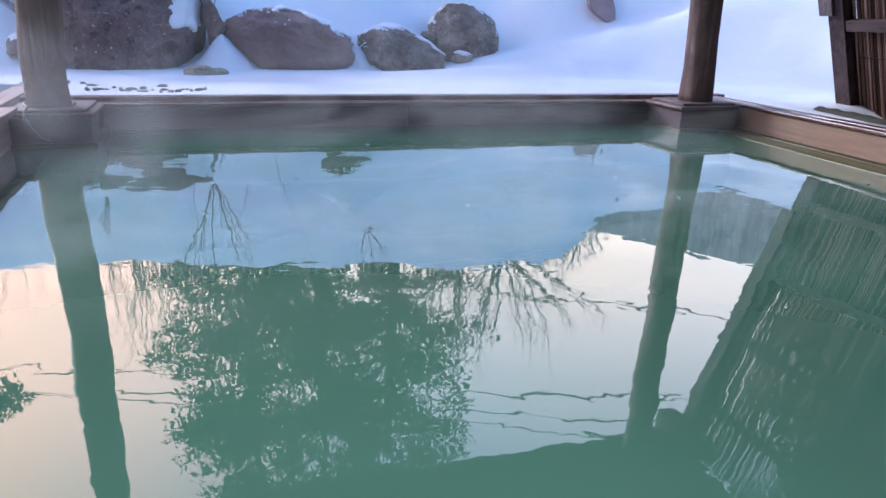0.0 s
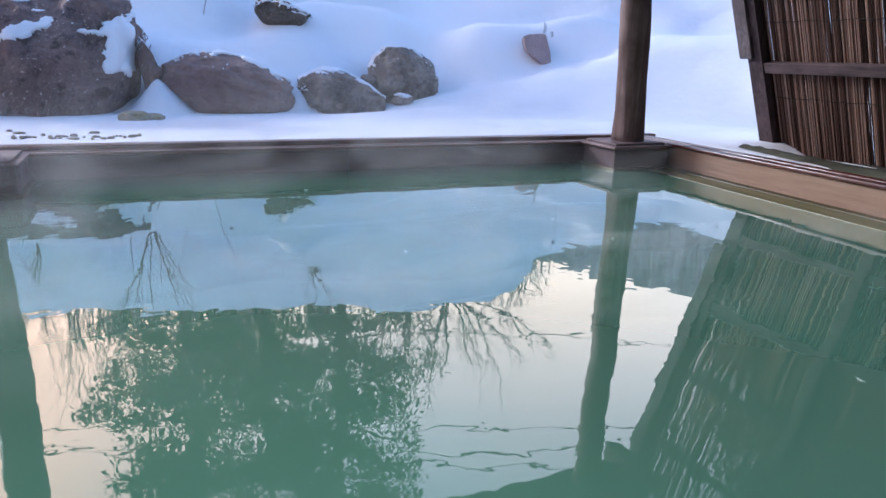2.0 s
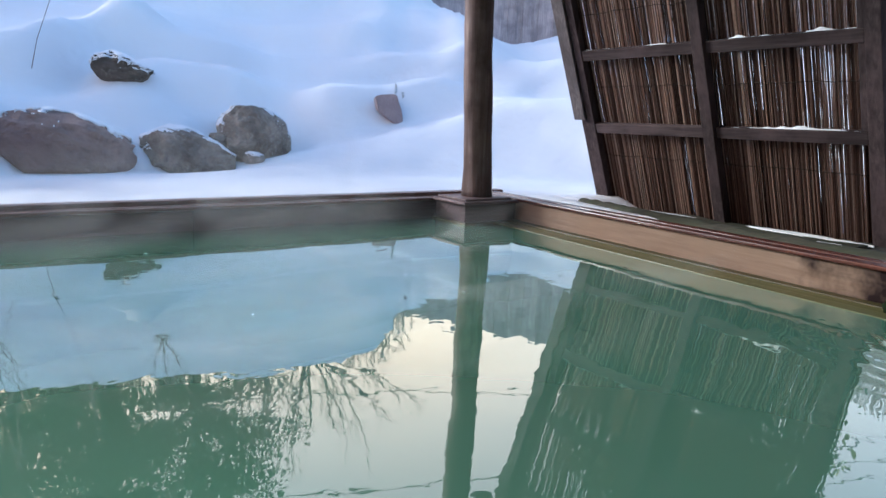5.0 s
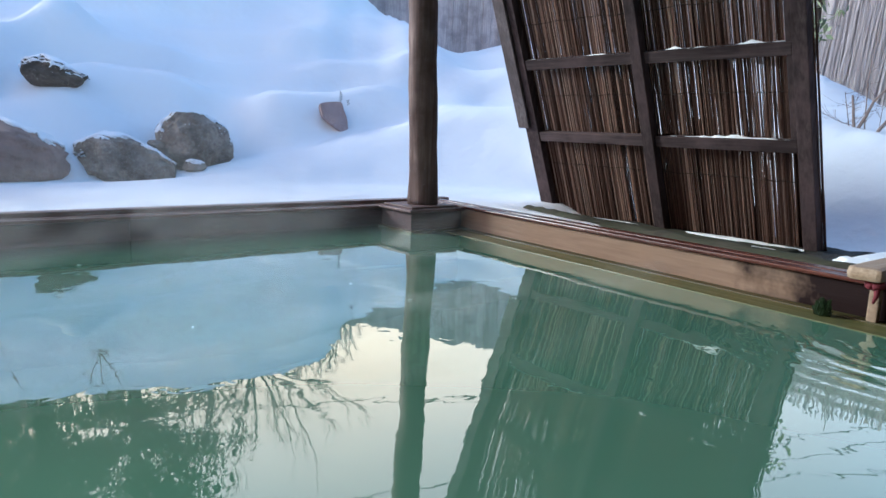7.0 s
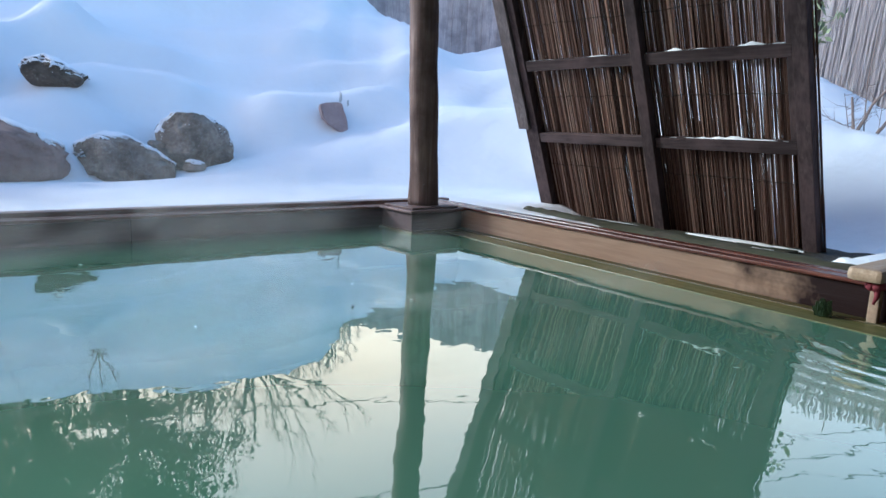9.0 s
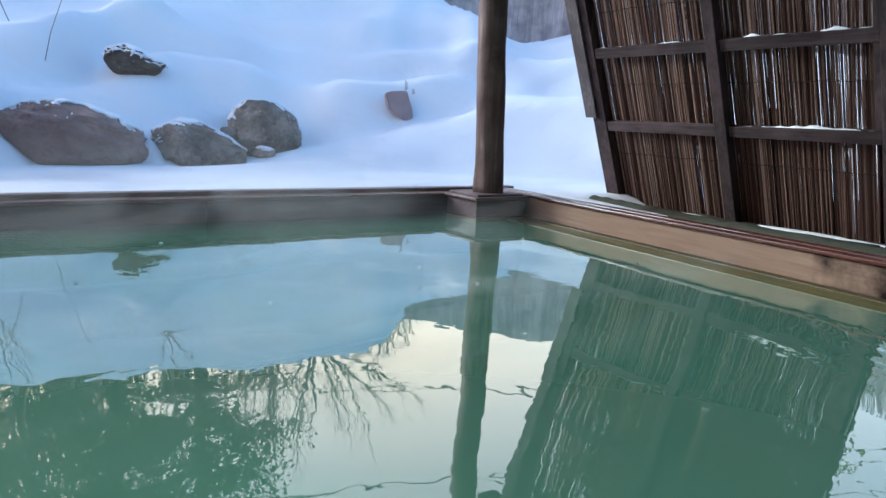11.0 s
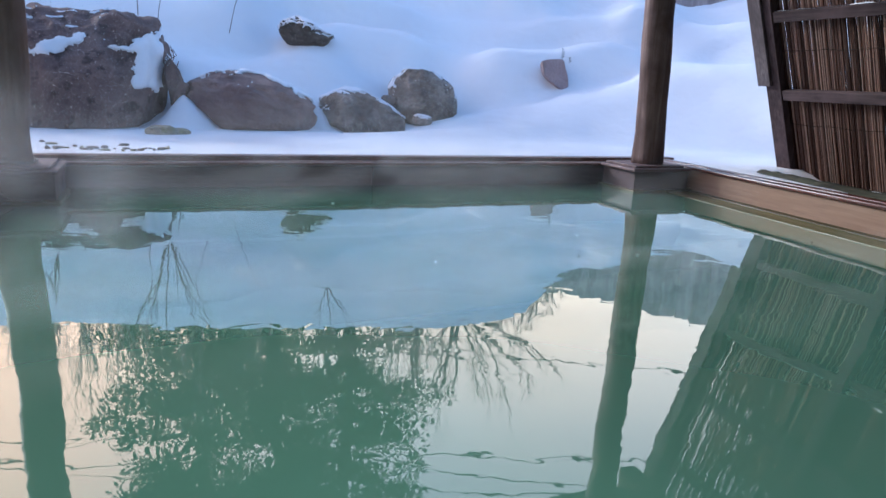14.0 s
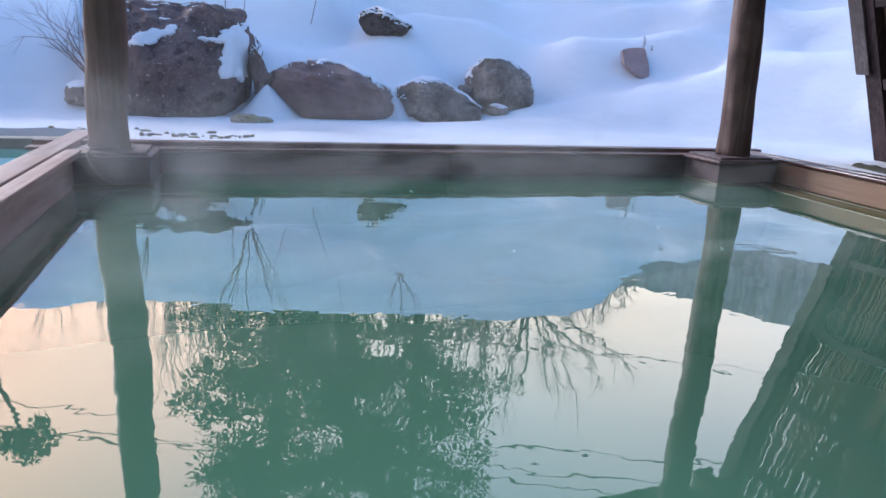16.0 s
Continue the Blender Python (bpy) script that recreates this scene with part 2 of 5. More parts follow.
POST_BROWN = wood("brown_peeled_log", (0.105, 0.064, 0.050), (0.320, 0.190, 0.140), 2, (0.22, 0.155, 0.138), 0.5, 0.75, 0.7, spec=0.1)
POST_GREY = wood("grey_peeled_log", (0.105, 0.074, 0.068), (0.315, 0.235, 0.215), 2, (0.080, 0.054, 0.052), 0.6, 0.75, 0.7, spec=0.1)
LATTICE = wood("weathered_lattice_timber", (0.034, 0.026, 0.027), (0.095, 0.072, 0.071), 2, (0.094, 0.066, 0.068), 0.2, 0.88, spec=0.04)
LATTICE_Y = wood("weathered_rail_timber", (0.034, 0.026, 0.027), (0.095, 0.072, 0.071), 1, (0.100, 0.072, 0.074), 0.2, 0.88, spec=0.04)
GREY_BOARD = wood("grey_fence_board", (0.378, 0.321, 0.321), (0.681, 0.605, 0.586), 2, (0.283, 0.247, 0.247), 0.3, 0.8)
WEATHERED = wood("weathered_grey_board", (0.085, 0.070, 0.072), (0.185, 0.158, 0.158), 2, (0.07, 0.058, 0.06), 0.3, 0.8, spec=0.12)
ROOF_WOOD = wood("dark_roof_timber", (0.04, 0.028, 0.022), (0.10, 0.07, 0.055), 0, None, 0, 0.8)
SPOUT_WOOD = wood("light_spout_wood", (0.28, 0.19, 0.12), (0.50, 0.38, 0.27), 0, (0.2, 0.14, 0.1), 0.3, 0.6)
MUD = stone("dark_wet_soil", (0.018, 0.016, 0.013), (0.042, 0.037, 0.030), (0.085, 0.075, 0.062), (0.20, 0.19, 0.17), 0.72, 0.75, (0.030, 0.033, 0.020))
MOSSY_LOG = wood("mossy_beam", (0.030, 0.027, 0.022), (0.092, 0.084, 0.066), 1, (0.050, 0.055, 0.034), 0.7, 0.85, spec=0.1)
ROCK_BROWN = stone("brown_boulder_rock", (0.108, 0.075, 0.070), (0.205, 0.142, 0.128), (0.330, 0.236, 0.207), (0.62, 0.52, 0.46), 0.66, 0.85, (0.045, 0.034, 0.030))
ROCK_DARK = stone("dark_mossy_rock", (0.045, 0.036, 0.030), (0.115, 0.092, 0.074), (0.24, 0.20, 0.165), (0.40, 0.37, 0.30), 0.66, 0.9, (0.030, 0.027, 0.018))
ROCK_SMOOTH = stone("smooth_brown_rock", (0.165, 0.113, 0.103), (0.255, 0.182, 0.164), (0.380, 0.272, 0.240), (0.430, 0.308, 0.264), 0.74)
ROCK_GREY = stone("lichen_grey_rock", (0.075, 0.064, 0.054), (0.265, 0.228, 0.196), (0.60, 0.53, 0.46), (0.448, 0.417, 0.384), 0.69, 0.85, (0.309, 0.271, 0.223))
ROCK_RED = stone("reddish_slab_rock", (0.31, 0.235, 0.235), (0.43, 0.335, 0.33), (0.54, 0.42, 0.41), (0.56, 0.38, 0.36), 0.72)
ROCK_MOSS = stone("mossy_pale_stone", (0.26, 0.235, 0.17), (0.46, 0.42, 0.31), (0.62, 0.56, 0.46), (0.75, 0.67, 0.6), 0.66, 0.85, (0.36, 0.345, 0.17))
REED = island_material("brown_reed", [(0.0, (0.045, 0.025, 0.020)), (0.40, (0.165, 0.098, 0.077)), (0.70, (0.42, 0.275, 0.220)), (1.0, (0.82, 0.64, 0.53))], 0.7, spec=0.15, translucent=0.5)
REED_GREY = island_material("grey_reed", [(0.0, (0.44, 0.41, 0.42)), (0.5, (0.60, 0.57, 0.57)), (1.0, (0.74, 0.71, 0.70))], 0.75)
TWINE = island_material("dark_twine", [(0.0, (0.02, 0.015, 0.012)), (1.0, (0.05, 0.04, 0.03))], 0.9)
TWIG = island_material("bare_twig_bark", [(0.0, (0.119, 0.085, 0.076)), (1.0, (0.272, 0.204, 0.170))], 0.8)
TWIG_PALE = island_material("pale_twig_bark", [(0.0, (0.26, 0.20, 0.18)), (1.0, (0.42, 0.34, 0.31))], 0.8)
BARK = stone("conifer_bark", (0.03, 0.022, 0.018), (0.06, 0.045, 0.037), (0.10, 0.078, 0.065), (0.12, 0.1, 0.09), 0.75)
NEEDLE = island_material("dark_conifer_needles", [(0.0, (0.020, 0.040, 0.018)), (0.5, (0.034, 0.064, 0.026)), (1.0, (0.06, 0.10, 0.04))], 0.6, 40)
LEAF = island_material("green_leaf", [(0.0, (0.160, 0.213, 0.114)), (1.0, (0.352, 0.400, 0.247))], 0.5, 40)
DEAD_MOSS = island_material("dead_moss", [(0.0, (0.030, 0.026, 0.020)), (1.0, (0.10, 0.085, 0.06))], 0.9)
CABLE = island_material("black_cable", [(0.0, (0.02, 0.02, 0.02)), (1.0, (0.03, 0.03, 0.03))], 0.6)
RIBBON = island_material("faded_red_cloth", [(0.0, (0.113, 0.013, 0.023)), (1.0, (0.158, 0.027, 0.036))], 0.8)
HOSE = island_material("grey_rope", [(0.0, (0.18, 0.15, 0.14)), (1.0, (0.24, 0.2, 0.19))], 0.7)


# ---- building helpers ----
def part(name, bm, material, parent=None, label="", smooth=False):
    """Links a bmesh as one mesh object, under a thing or a part if one is given."""
    me = bpy.data.meshes.new(name)
    bm.normal_update()
    bm.to_mesh(me)
    bm.free()
    me.materials.append(material)
    if smooth:
        me.shade_smooth()
    ob = new(name, me)
    if parent:
        ob.parent = parent
    if label:
        ob["label"] = label
    return ob


def empty(name, at=(0, 0, 0)):
    ob = new(name)
    ob.location = at
    ob.empty_display_size = 0.1
    return ob


def add_box(bm, lo, hi, bevel=0.004, m=None):
    made = bmesh.ops.create_cube(bm, size=1.0)["verts"]
    for v in made:
        v.co = Vector([lo[i] + (v.co[i] + 0.5) * (hi[i] - lo[i]) for i in range(3)])
    if bevel:
        edges = {e for v in made for e in v.link_edges}
        res = bmesh.ops.bevel(bm, geom=list(edges), offset=bevel, segments=2, affect="EDGES", profile=0.6)
        made = list({v for f in res["faces"] for v in f.verts} | {v for v in made if v.is_valid})
    if m is not None:
        for v in made:
            v.co = m @ v.co
    return made


def box(lo, hi, bevel=0.004, m=None):
    bm = bmesh.new()
    add_box(bm, lo, hi, bevel, m)
    return bm


def add_tube(bm, pts, radii, sides=6, cap=True):
    """A tube through points, with a radius at each."""
    rings = []
    side = None
    for i, p in enumerate(pts):
        p = Vector(p)
        d = (Vector(pts[min(i + 1, len(pts) - 1)]) - Vector(pts[max(i - 1, 0)]))
        d = d.normalized() if d.length > 1e-9 else Vector((0, 0, 1))
        if side is None:
            side = d.cross(Vector((0.31, 0.95, 0.05))).normalized()
        side = (side - d * side.dot(d)).normalized()
        up = d.cross(side)
        rings.append([bm.verts.new(p + (side * math.cos(a) + up * math.sin(a)) * radii[i]) for a in [2 * math.pi * j / sides for j in range(sides)]])
    for a, b in zip(rings, rings[1:]):
        for j in range(sides):
            bm.faces.new((a[j], a[(j + 1) % sides], b[(j + 1) % sides], b[j]))
    if cap:
        bm.faces.new(rings[0][::-1])
        bm.faces.new(rings[-1])


def smoothstep(a, b, v):
    s = min(max((v - a) / (b - a), 0.0), 1.0)
    return s * s * (3 - 2 * s)


def fbm(x, y, z=0.0, octaves=4):
    s, amp, f = 0.0, 1.0, 1.0
    for _ in range(octaves):
        s += amp * noise.noise((x * f, y * f, z * f))
        amp, f = amp * 0.5, f * 2.05
    return s


# ---- ground: snow round the pool that climbs to a crest ----
POOL_W, POOL_E, POOL_N, POOL_S = -0.753, 2.72, 3.49, -2.2
CREST = [(-180, 30, 0.4), (-110, 20, 0.8), (-70, 14, 2.4), (-40, 13, 3.3), (-18, 13, 3.54), (-8, 13, 3.8), (0, 13, 4.06), (7, 13, 4.2), (15, 13, 4.18), (22, 13, 4.28),
         (26.7, 12.8, 4.04), (29.4, 12.2, 3.5), (31.2, 11.5, 2.7), (33.5, 10.8, 2.2), (35.5, 10.2, 2.0), (37.5, 9.8, 1.66), (39.5, 10.2, 1.62), (41.5, 11, 1.82), (44.5, 11.4, 2.02),
         (50, 11, 1.9), (58, 9, 1.45), (66, 7, 1.17), (70.5, 6.5, 0.87), (80, 6.5, 0.75), (110, 12, 0.6), (180, 30, 0.4)]
MID = [(-180, 12, 0.2), (-90, 8, 0.5), (-40, 7.3, 0.9), (-5, 7.3, 1.0), (5, 7.3, 0.98), (12, 7.2, 0.90), (20, 7.3, 0.74), (30, 7.3, 0.60), (38, 7.3, 0.76), (46, 7, 0.75), (56, 6, 0.7), (66, 5.2, 0.72), (72, 5, 0.6), (90, 4.8, 0.4), (180, 12, 0.2)]


def along(table, a):
    for (a0, *u), (a1, *v) in zip(table, table[1:]):
        if a <= a1:
            s = (a - a0) / (a1 - a0)
            return [p + (q - p) * s for p, q in zip(u, v)]
    return table[-1][1:]


def border(a):
    """Distance from the middle of the bath to the outer edge of its rims."""
    s, c = math.sin(radians(a)), math.cos(radians(a))
    r = 1e9
    for comp, lim in ((s, 2.80 if s > 0 else 3.4), (c, (4.60 if s < -0.19 else 3.62) if c > 0 else 2.5)):
        if abs(comp) > 1e-6:
            r = min(r, lim / abs(comp))
    if -12.5 < a < -10.0:
        r = max(r, 3.62 / c)
    return r


ANCHORS = [(3.66, 6.10, 0.47), (1.28, 6.86, 0.80), (0.7, 5.85, 0.085), (1.65, 6.05, 0.09), (2.1, 6.45, 0.22), (-0.5, 5.7, 0.085), (3.8, 6.5, 0.84), (0.35, 6.70, 0.58), (0.85, 6.66, 0.585), (1.40, 6.66, 0.56), (1.95, 6.74, 0.60), (2.45, 6.80, 0.66), (2.75, 6.60, 0.47)]


def ground_height(x, y):
    z = raw_height(x, y)
    for (ax, ay, az), dz in PULLS:
        z += dz * math.exp(-((x - ax) ** 2 + (y - ay) ** 2) / 0.10)
    return z


# wind-blown humps and hollows: middle, spread, height
DRIFTS = [(1.45, 7.30, 0.75, 0.22, -0.05), (2.4, 7.2, 0.9, 0.2, 0.04), (2.6, 5.5, 1.2, 0.25, 0.05), (-1.9, 7.0, 0.9, 0.5, 0.06)]


# steep little faces under wind-packed shelves: ends of the line, half width, height
SCARPS = [(-0.9, 7.34, 2.4, 7.02, 0.30, 0.16), (2.35, 6.60, 4.3, 6.30, 0.36, 0.20), (0.95, 7.45, 1.55, 7.75, 0.26, 0.19), (1.55, 7.75, 2.45, 7.55, 0.26, 0.18),
          (4.2, 7.05, 4.9, 6.75, 0.26, 0.14), (3.0, 8.25, 4.0, 7.85, 0.30, 0.10), (1.2, 9.3, 3.2, 9.0, 0.40, 0.14), (-1.2, 9.4, 0.6, 9.8, 0.4, 0.14), (3.3, 10.1, 4.6, 9.3, 0.4, 0.12)]


def scarp(x, y):
    z = 0.0
    for x0, y0, x1, y1, w, h in SCARPS:
        dx, dy = x1 - x0, y1 - y0
        n = math.hypot(dx, dy)
        t = ((x - x0) * dx + (y - y0) * dy) / n
        s = ((y - y0) * dx - (x - x0) * dy) / n / w
        over = max(0.0, -t, t - n) / 0.35
        z += h * 2.3 * s * math.exp(-s * s - over * over)
    return z


def raw_height(x, y):
    r = math.hypot(x, y)
    a = math.degrees(math.atan2(x, y))
    r0 = border(a)
    rm, zm = along(MID, a)
    rc, zc = along(CREST, a)
    foot = max(r0 + 0.25, min(6.1, rm - 0.6))
    knots = [(0, 0.09), (r0, 0.09), (foot, 0.085), (rm, zm), (rc, zc), (rc * 1.5, zc - 0.6), (rc * 6, zc + 1.0), (900, zc + 25)]
    z = knots[-1][1]
    for k, ((ra, za), (rb, zb)) in enumerate(zip(knots, knots[1:])):
        if r <= rb:
            s = (r - ra) / max(rb - ra, 1e-6)
            z = za + (zb - za) * (smoothstep(0, 1, s) * 0.35 + s * 0.65)
            break
    far = smoothstep(r0 + 0.1, r0 + 2.2, r)
    # wind-packed benches along the bank
    bench = (r - 6.5 - 0.55 * fbm(a * 0.05, 3.0, 0.0, 2) - 0.012 * a) / 1.35
    z += (0.05 + 0.10 * smoothstep(38, 50, a)) * math.sin(2 * math.pi * bench) * smoothstep(6.3, 7.3, r) * (1 - smoothstep(rc - 1.5, rc + 0.5, r)) * (0.7 + 0.6 * fbm(a * 0.08, 9.0, r * 0.2, 2))
    z += far * smoothstep(5.6, 8.0, r) * (0.13 * fbm(x * 0.45, y * 0.85, 2.0, 3) + 0.032 * fbm(x * 1.3, y * 2.2, 5.0, 2))
    z += (1 - far) * 0.02 * fbm(x * 2.1, y * 2.1, 7.0, 2)
    for hx, hy, sx, sy, up in DRIFTS:
        z += 1.5 * up * math.exp(-((x - hx) / sx) ** 2 - ((y - hy) / sy) ** 2)
    z += scarp(x, y)
    # the wet gutter between the log and the foot of the reed screen
    t = (y - 0.80) / 2.42
    beam = 2.80 + 0.14 * t + 0.42 * t * t
    z -= 0.085 * smoothstep(beam - 0.02, beam + 0.06, x) * (1 - smoothstep(3.95, 4.20, x)) * smoothstep(1.20, 1.42, y) * (1 - smoothstep(3.10, 3.35, y))
    # a drift line that runs up from the bath towards the slab rock
    z += 0.06 * math.exp(-((x - 2.2 - 0.9 * (y - 5.6)) / 0.55) ** 2) * smoothstep(5.6, 6.4, y) * (1 - smoothstep(7.6, 9, y))
    return z


PULLS = [(p, p[2] - raw_height(p[0], p[1])) for p in ANCHORS]


def build_ground():
    angles = []
    a = -180.0
    while a < 180.0:
        angles.append(a)
        a += 0.6 if -32 <= a < 78 else 3.0
    steps = [0.0, 0.03, 0.08, 0.15, 0.25, 0.38]
    s = 0.5
    while s < 14:
        steps.append(s)
        s += 0.13 if s < 7 else 0.3
    while s < 900:
        steps.append(s)
        s *= 1.28
    verts, faces = [], []
    n = len(steps)
    for a in angles:
        si, co = math.sin(radians(a)), math.cos(radians(a))
        r0 = border(a)
        for j, st in enumerate(steps):
            x, y = si * (r0 + st), co * (r0 + st)
            z = ground_height(x, y)
            if j == 0:
                z = -0.3
            verts.append((x, y, z))
    m = len(angles)
    for i in range(m):
        for j in range(n - 1):
            p, q = i * n + j, ((i + 1) % m) * n + j
            faces.append((p, q, q + 1, p + 1))
    me = bpy.data.meshes.new("ground")
    me.from_pydata(verts, [], faces)
    me.materials.append(SNOW)
    me.shade_smooth()
    ob = new("ground", me)
    return tagged(ob, "deep soft snow on the bank above the bath", "snow", kind="structure")


build_ground()


# ---- the bath: water, rims, ledges ----
def plate(name, lo, hi, z, material, label, category):
    bm = bmesh.new()
    vs = [bm.verts.new(c) for c in ((lo[0], lo[1], z), (hi[0], lo[1], z), (hi[0], hi[1], z), (lo[0], hi[1], z))]
    bm.faces.new(vs)
    return tagged(part(name, bm, material), label, category, kind="structure")


plate("water", (POOL_W - 0.02, POOL_S - 0.03), (POOL_E + 0.03, POOL_N + 0.05), 0.0, WATER, "still milky green hot spring water", "water")
plate("water_west", (-3.3, POOL_S), (-0.78, 4.45), 0.0, WATER_BLUE, "bright turquoise water of the neighbouring bath", "water")

# far rim: stacked inner boards, an underwater ledge, a double cap
north = empty("wall_north", (0, POOL_N, 0))
north.rotation_euler = (0, 0, radians(-1.15))
tagged(north, "dark wet timber rim along the far side of the bath", "pool rim", kind="structure")


def board(name, parent, lo, hi, material, label="", bevel=0.005, m=None):
    at = parent.matrix_basis.translation
    bm = box(lo, hi, bevel, m)
    bmesh.ops.translate(bm, verts=bm.verts, vec=-at)
    return part(name, bm, material, parent, label)


NX = [-0.80, 0.95, 2.76]
for x0, x1 in zip(NX, NX[1:]):
    board("inner_board", north, (x0 + 0.001, POOL_N, -0.5), (x1 - 0.001, POOL_N + 0.05, 0.100 + 0.002 * (x0 > 0.5)), RIM_DARK)
board("cap_board", north, (-1.02, POOL_N - 0.02, 0.104), (2.90, POOL_N + 0.072, 0.121), CAP_RED, "wet red-brown cap board")
board("cap_board", north, (-1.02, POOL_N + 0.082, 0.106), (2.92, POOL_N + 0.158, 0.142), CAP_RED, "wet red-brown cap board")
board("back_board", north, (-1.02, POOL_N + 0.052, -0.5), (2.90, POOL_N + 0.145, 0.103), RIM_DARK)

EAST = 2.73
east = empty("wall_east", (EAST, 3.3, 0))
east.rotation_euler = (0, 0, radians(-3.15))
tagged(east, "pale timber rim with a red-brown cap", "pool rim", kind="structure")
EY = [-2.3, 0.3, 3.46]
for y0, y1 in zip(EY, EY[1:]):
    board("inner_board", east, (EAST, y0 + 0.001, 0.0), (EAST + 0.045, y1 - 0.001, 0.116), SIDE_PALE)
board("cap_board", east, (EAST - 0.018, -2.3, 0.119), (EAST + 0.045, 3.47, 0.135), CAP_RED_Y, "wet red-brown cap board")
board("cap_board", east, (EAST + 0.051, -2.3, 0.117), (EAST + 0.105, 3.50, 0.138), CAP_RED_Y, "wet red-brown cap board")
board("back_board", east, (EAST + 0.047, -2.3, -0.5), (EAST + 0.11, 3.46, 0.114), RIM_DARK)
board("submerged_ledge", east, (EAST - 0.185, -2.3, -0.5), (EAST - 0.056, 3.36, 0.003), LEDGE_OLIVE, "wet olive ledge just awash", 0.003)
board("ledge", east, (EAST - 0.055, -2.3, -0.5), (EAST - 0.002, 3.40, 0.007), LEDGE, "mineral-crusted ledge at the waterline", 0.003)

west = empty("wall_west", (POOL_W, 0, 0))
west.rotation_euler = (0, 0, radians(1.2))
tagged(west, "grey grained timber rim between two baths", "pool rim", kind="structure")
WY = [-2.3, 0.2, 1.9, 3.47]
for y0, y1 in zip(WY, WY[1:]):
    board("inner_board", west, (POOL_W + 0.012, y0 + 0.001, -0.5), (POOL_W + 0.060, y1 - 0.001, 0.118), SIDE_GREY)
board("cap_board", west, (POOL_W + 0.026, -2.3, 0.119), (POOL_W + 0.088, 3.20, 0.146), SIDE_GREY, "grey cap board with a raised grain")
board("cap_board", west, (POOL_W - 0.080, -2.3, 0.121), (POOL_W + 0.019, 4.0, 0.150), SIDE_GREY, "grey cap board with a raised grain")
board("back_board", west, (POOL_W - 0.070, -2.3, -0.5), (POOL_W + 0.010, 3.9, 0.116), RIM_DARK)
board("far_board", west, (-3.4, 4.44, -0.3), (-0.86, 4.57, 0.056), LEDGE_PALE, "mossy edge board of the neighbouring bath")

south = empty("wall_south", (0, POOL_S, 0))
tagged(south, "plain timber rim and unseen wall that blocks sky light from behind", "wall", kind="structure")
board("inner_board", south, (-3.4, POOL_S - 0.1, -0.5), (2.8, POOL_S, 0.12), RIM_DARK)
board("cap_board", south, (-3.4, POOL_S - 0.2, 0.122), (2.8, POOL_S + 0.02, 0.147), CAP_RED)
# unseen tall wall, added to cut sky light on the bank from behind
board("bathhouse_wall", south, (-14.0, POOL_S - 4.5, -0.3), (10.0, POOL_S - 0.22, 6.2), ROOF_WOOD)


# ---- posts on their bases ----
def post_base(x0, x1, y0, y1, top, label):
    base = empty("post_base", ((x0 + x1) / 2, (y0 + y1) / 2, 0))
    tagged(base, label, "post base", "bases of the roof posts")
    board("block", base, (x0 + 0.022, y0 + 0.022, -0.4), (x1 - 0.012, y1 - 0.001, top - 0.018), RIM_DARK)
    board("cap", base, (x0, y0, top - 0.016), (x1, y1, top), BASE_CAP, "worn cap with a bevelled edge", 0.006)
    board("trim", base, (x0 + 0.035, y0 + 0.035, top + 0.001), (x1 - 0.03, y1, top + 0.012), BASE_CAP, "", 0.004)
    board("foot_ledge", base, (x0 - 0.002, y0 - 0.012, -0.4), (x1 + 0.008, y1 - 0.002, 0.012), LEDGE, "mineral crust at the waterline", 0.006)
    return base


post_base(-0.80, -0.452, 3.11, 3.465, 0.128, "dark timber base block at the corner of the bath")
post_base(2.315, 2.71, 3.10, 3.422, 0.127, "dark timber base block at the corner of the bath")


def log_post(at, lean, radius, height, material, seed, label):
    post = empty("wooden_post", at)
    tagged(post, label, "post", "posts that carry the roof")
    bm = bmesh.new()
    rings, sides = 60, 28
    grid = []
    for i in range(rings + 1):
        h = height * i / rings
        row = []
        cx = lean[0] * h + 0.022 * fbm(h * 1.6, seed, 0.3, 2)
        cy = lean[1] * h + 0.012 * fbm(h * 1.5, seed + 9, 0.7, 2)
        for j in range(sides):
            a = 2 * math.pi * j / sides
            r = radius * (1 + 0.14 * fbm(math.cos(a) * 0.9 + seed, math.sin(a) * 0.9, h * 2.3, 3) + 0.03 * fbm(math.cos(a) * 5, math.sin(a) * 5 + seed, h * 1.2, 2) - 0.02 * h)
            row.append(bm.verts.new((cx + r * math.cos(a), cy + r * math.sin(a), h)))
        grid.append(row)
    for a, b in zip(grid, grid[1:]):
        for j in range(sides):
            bm.faces.new((a[j], a[(j + 1) % sides], b[(j + 1) % sides], b[j]))
    bm.faces.new(grid[0][::-1])
    bm.faces.new(grid[-1])
    part("log", bm, material, post, "", True)
    return post


log_post((-0.638, 3.30, 0.140), (0.012, 0.0), 0.084, 2.05, POST_BROWN, 3.1, "brown peeled log post with shallow cracks")
post_r = log_post((2.525, 3.28, 0.139), (-0.040, 0.0), 0.084, 2.05, POST_GREY, 7.7, "grey weathered log post with dark stains")

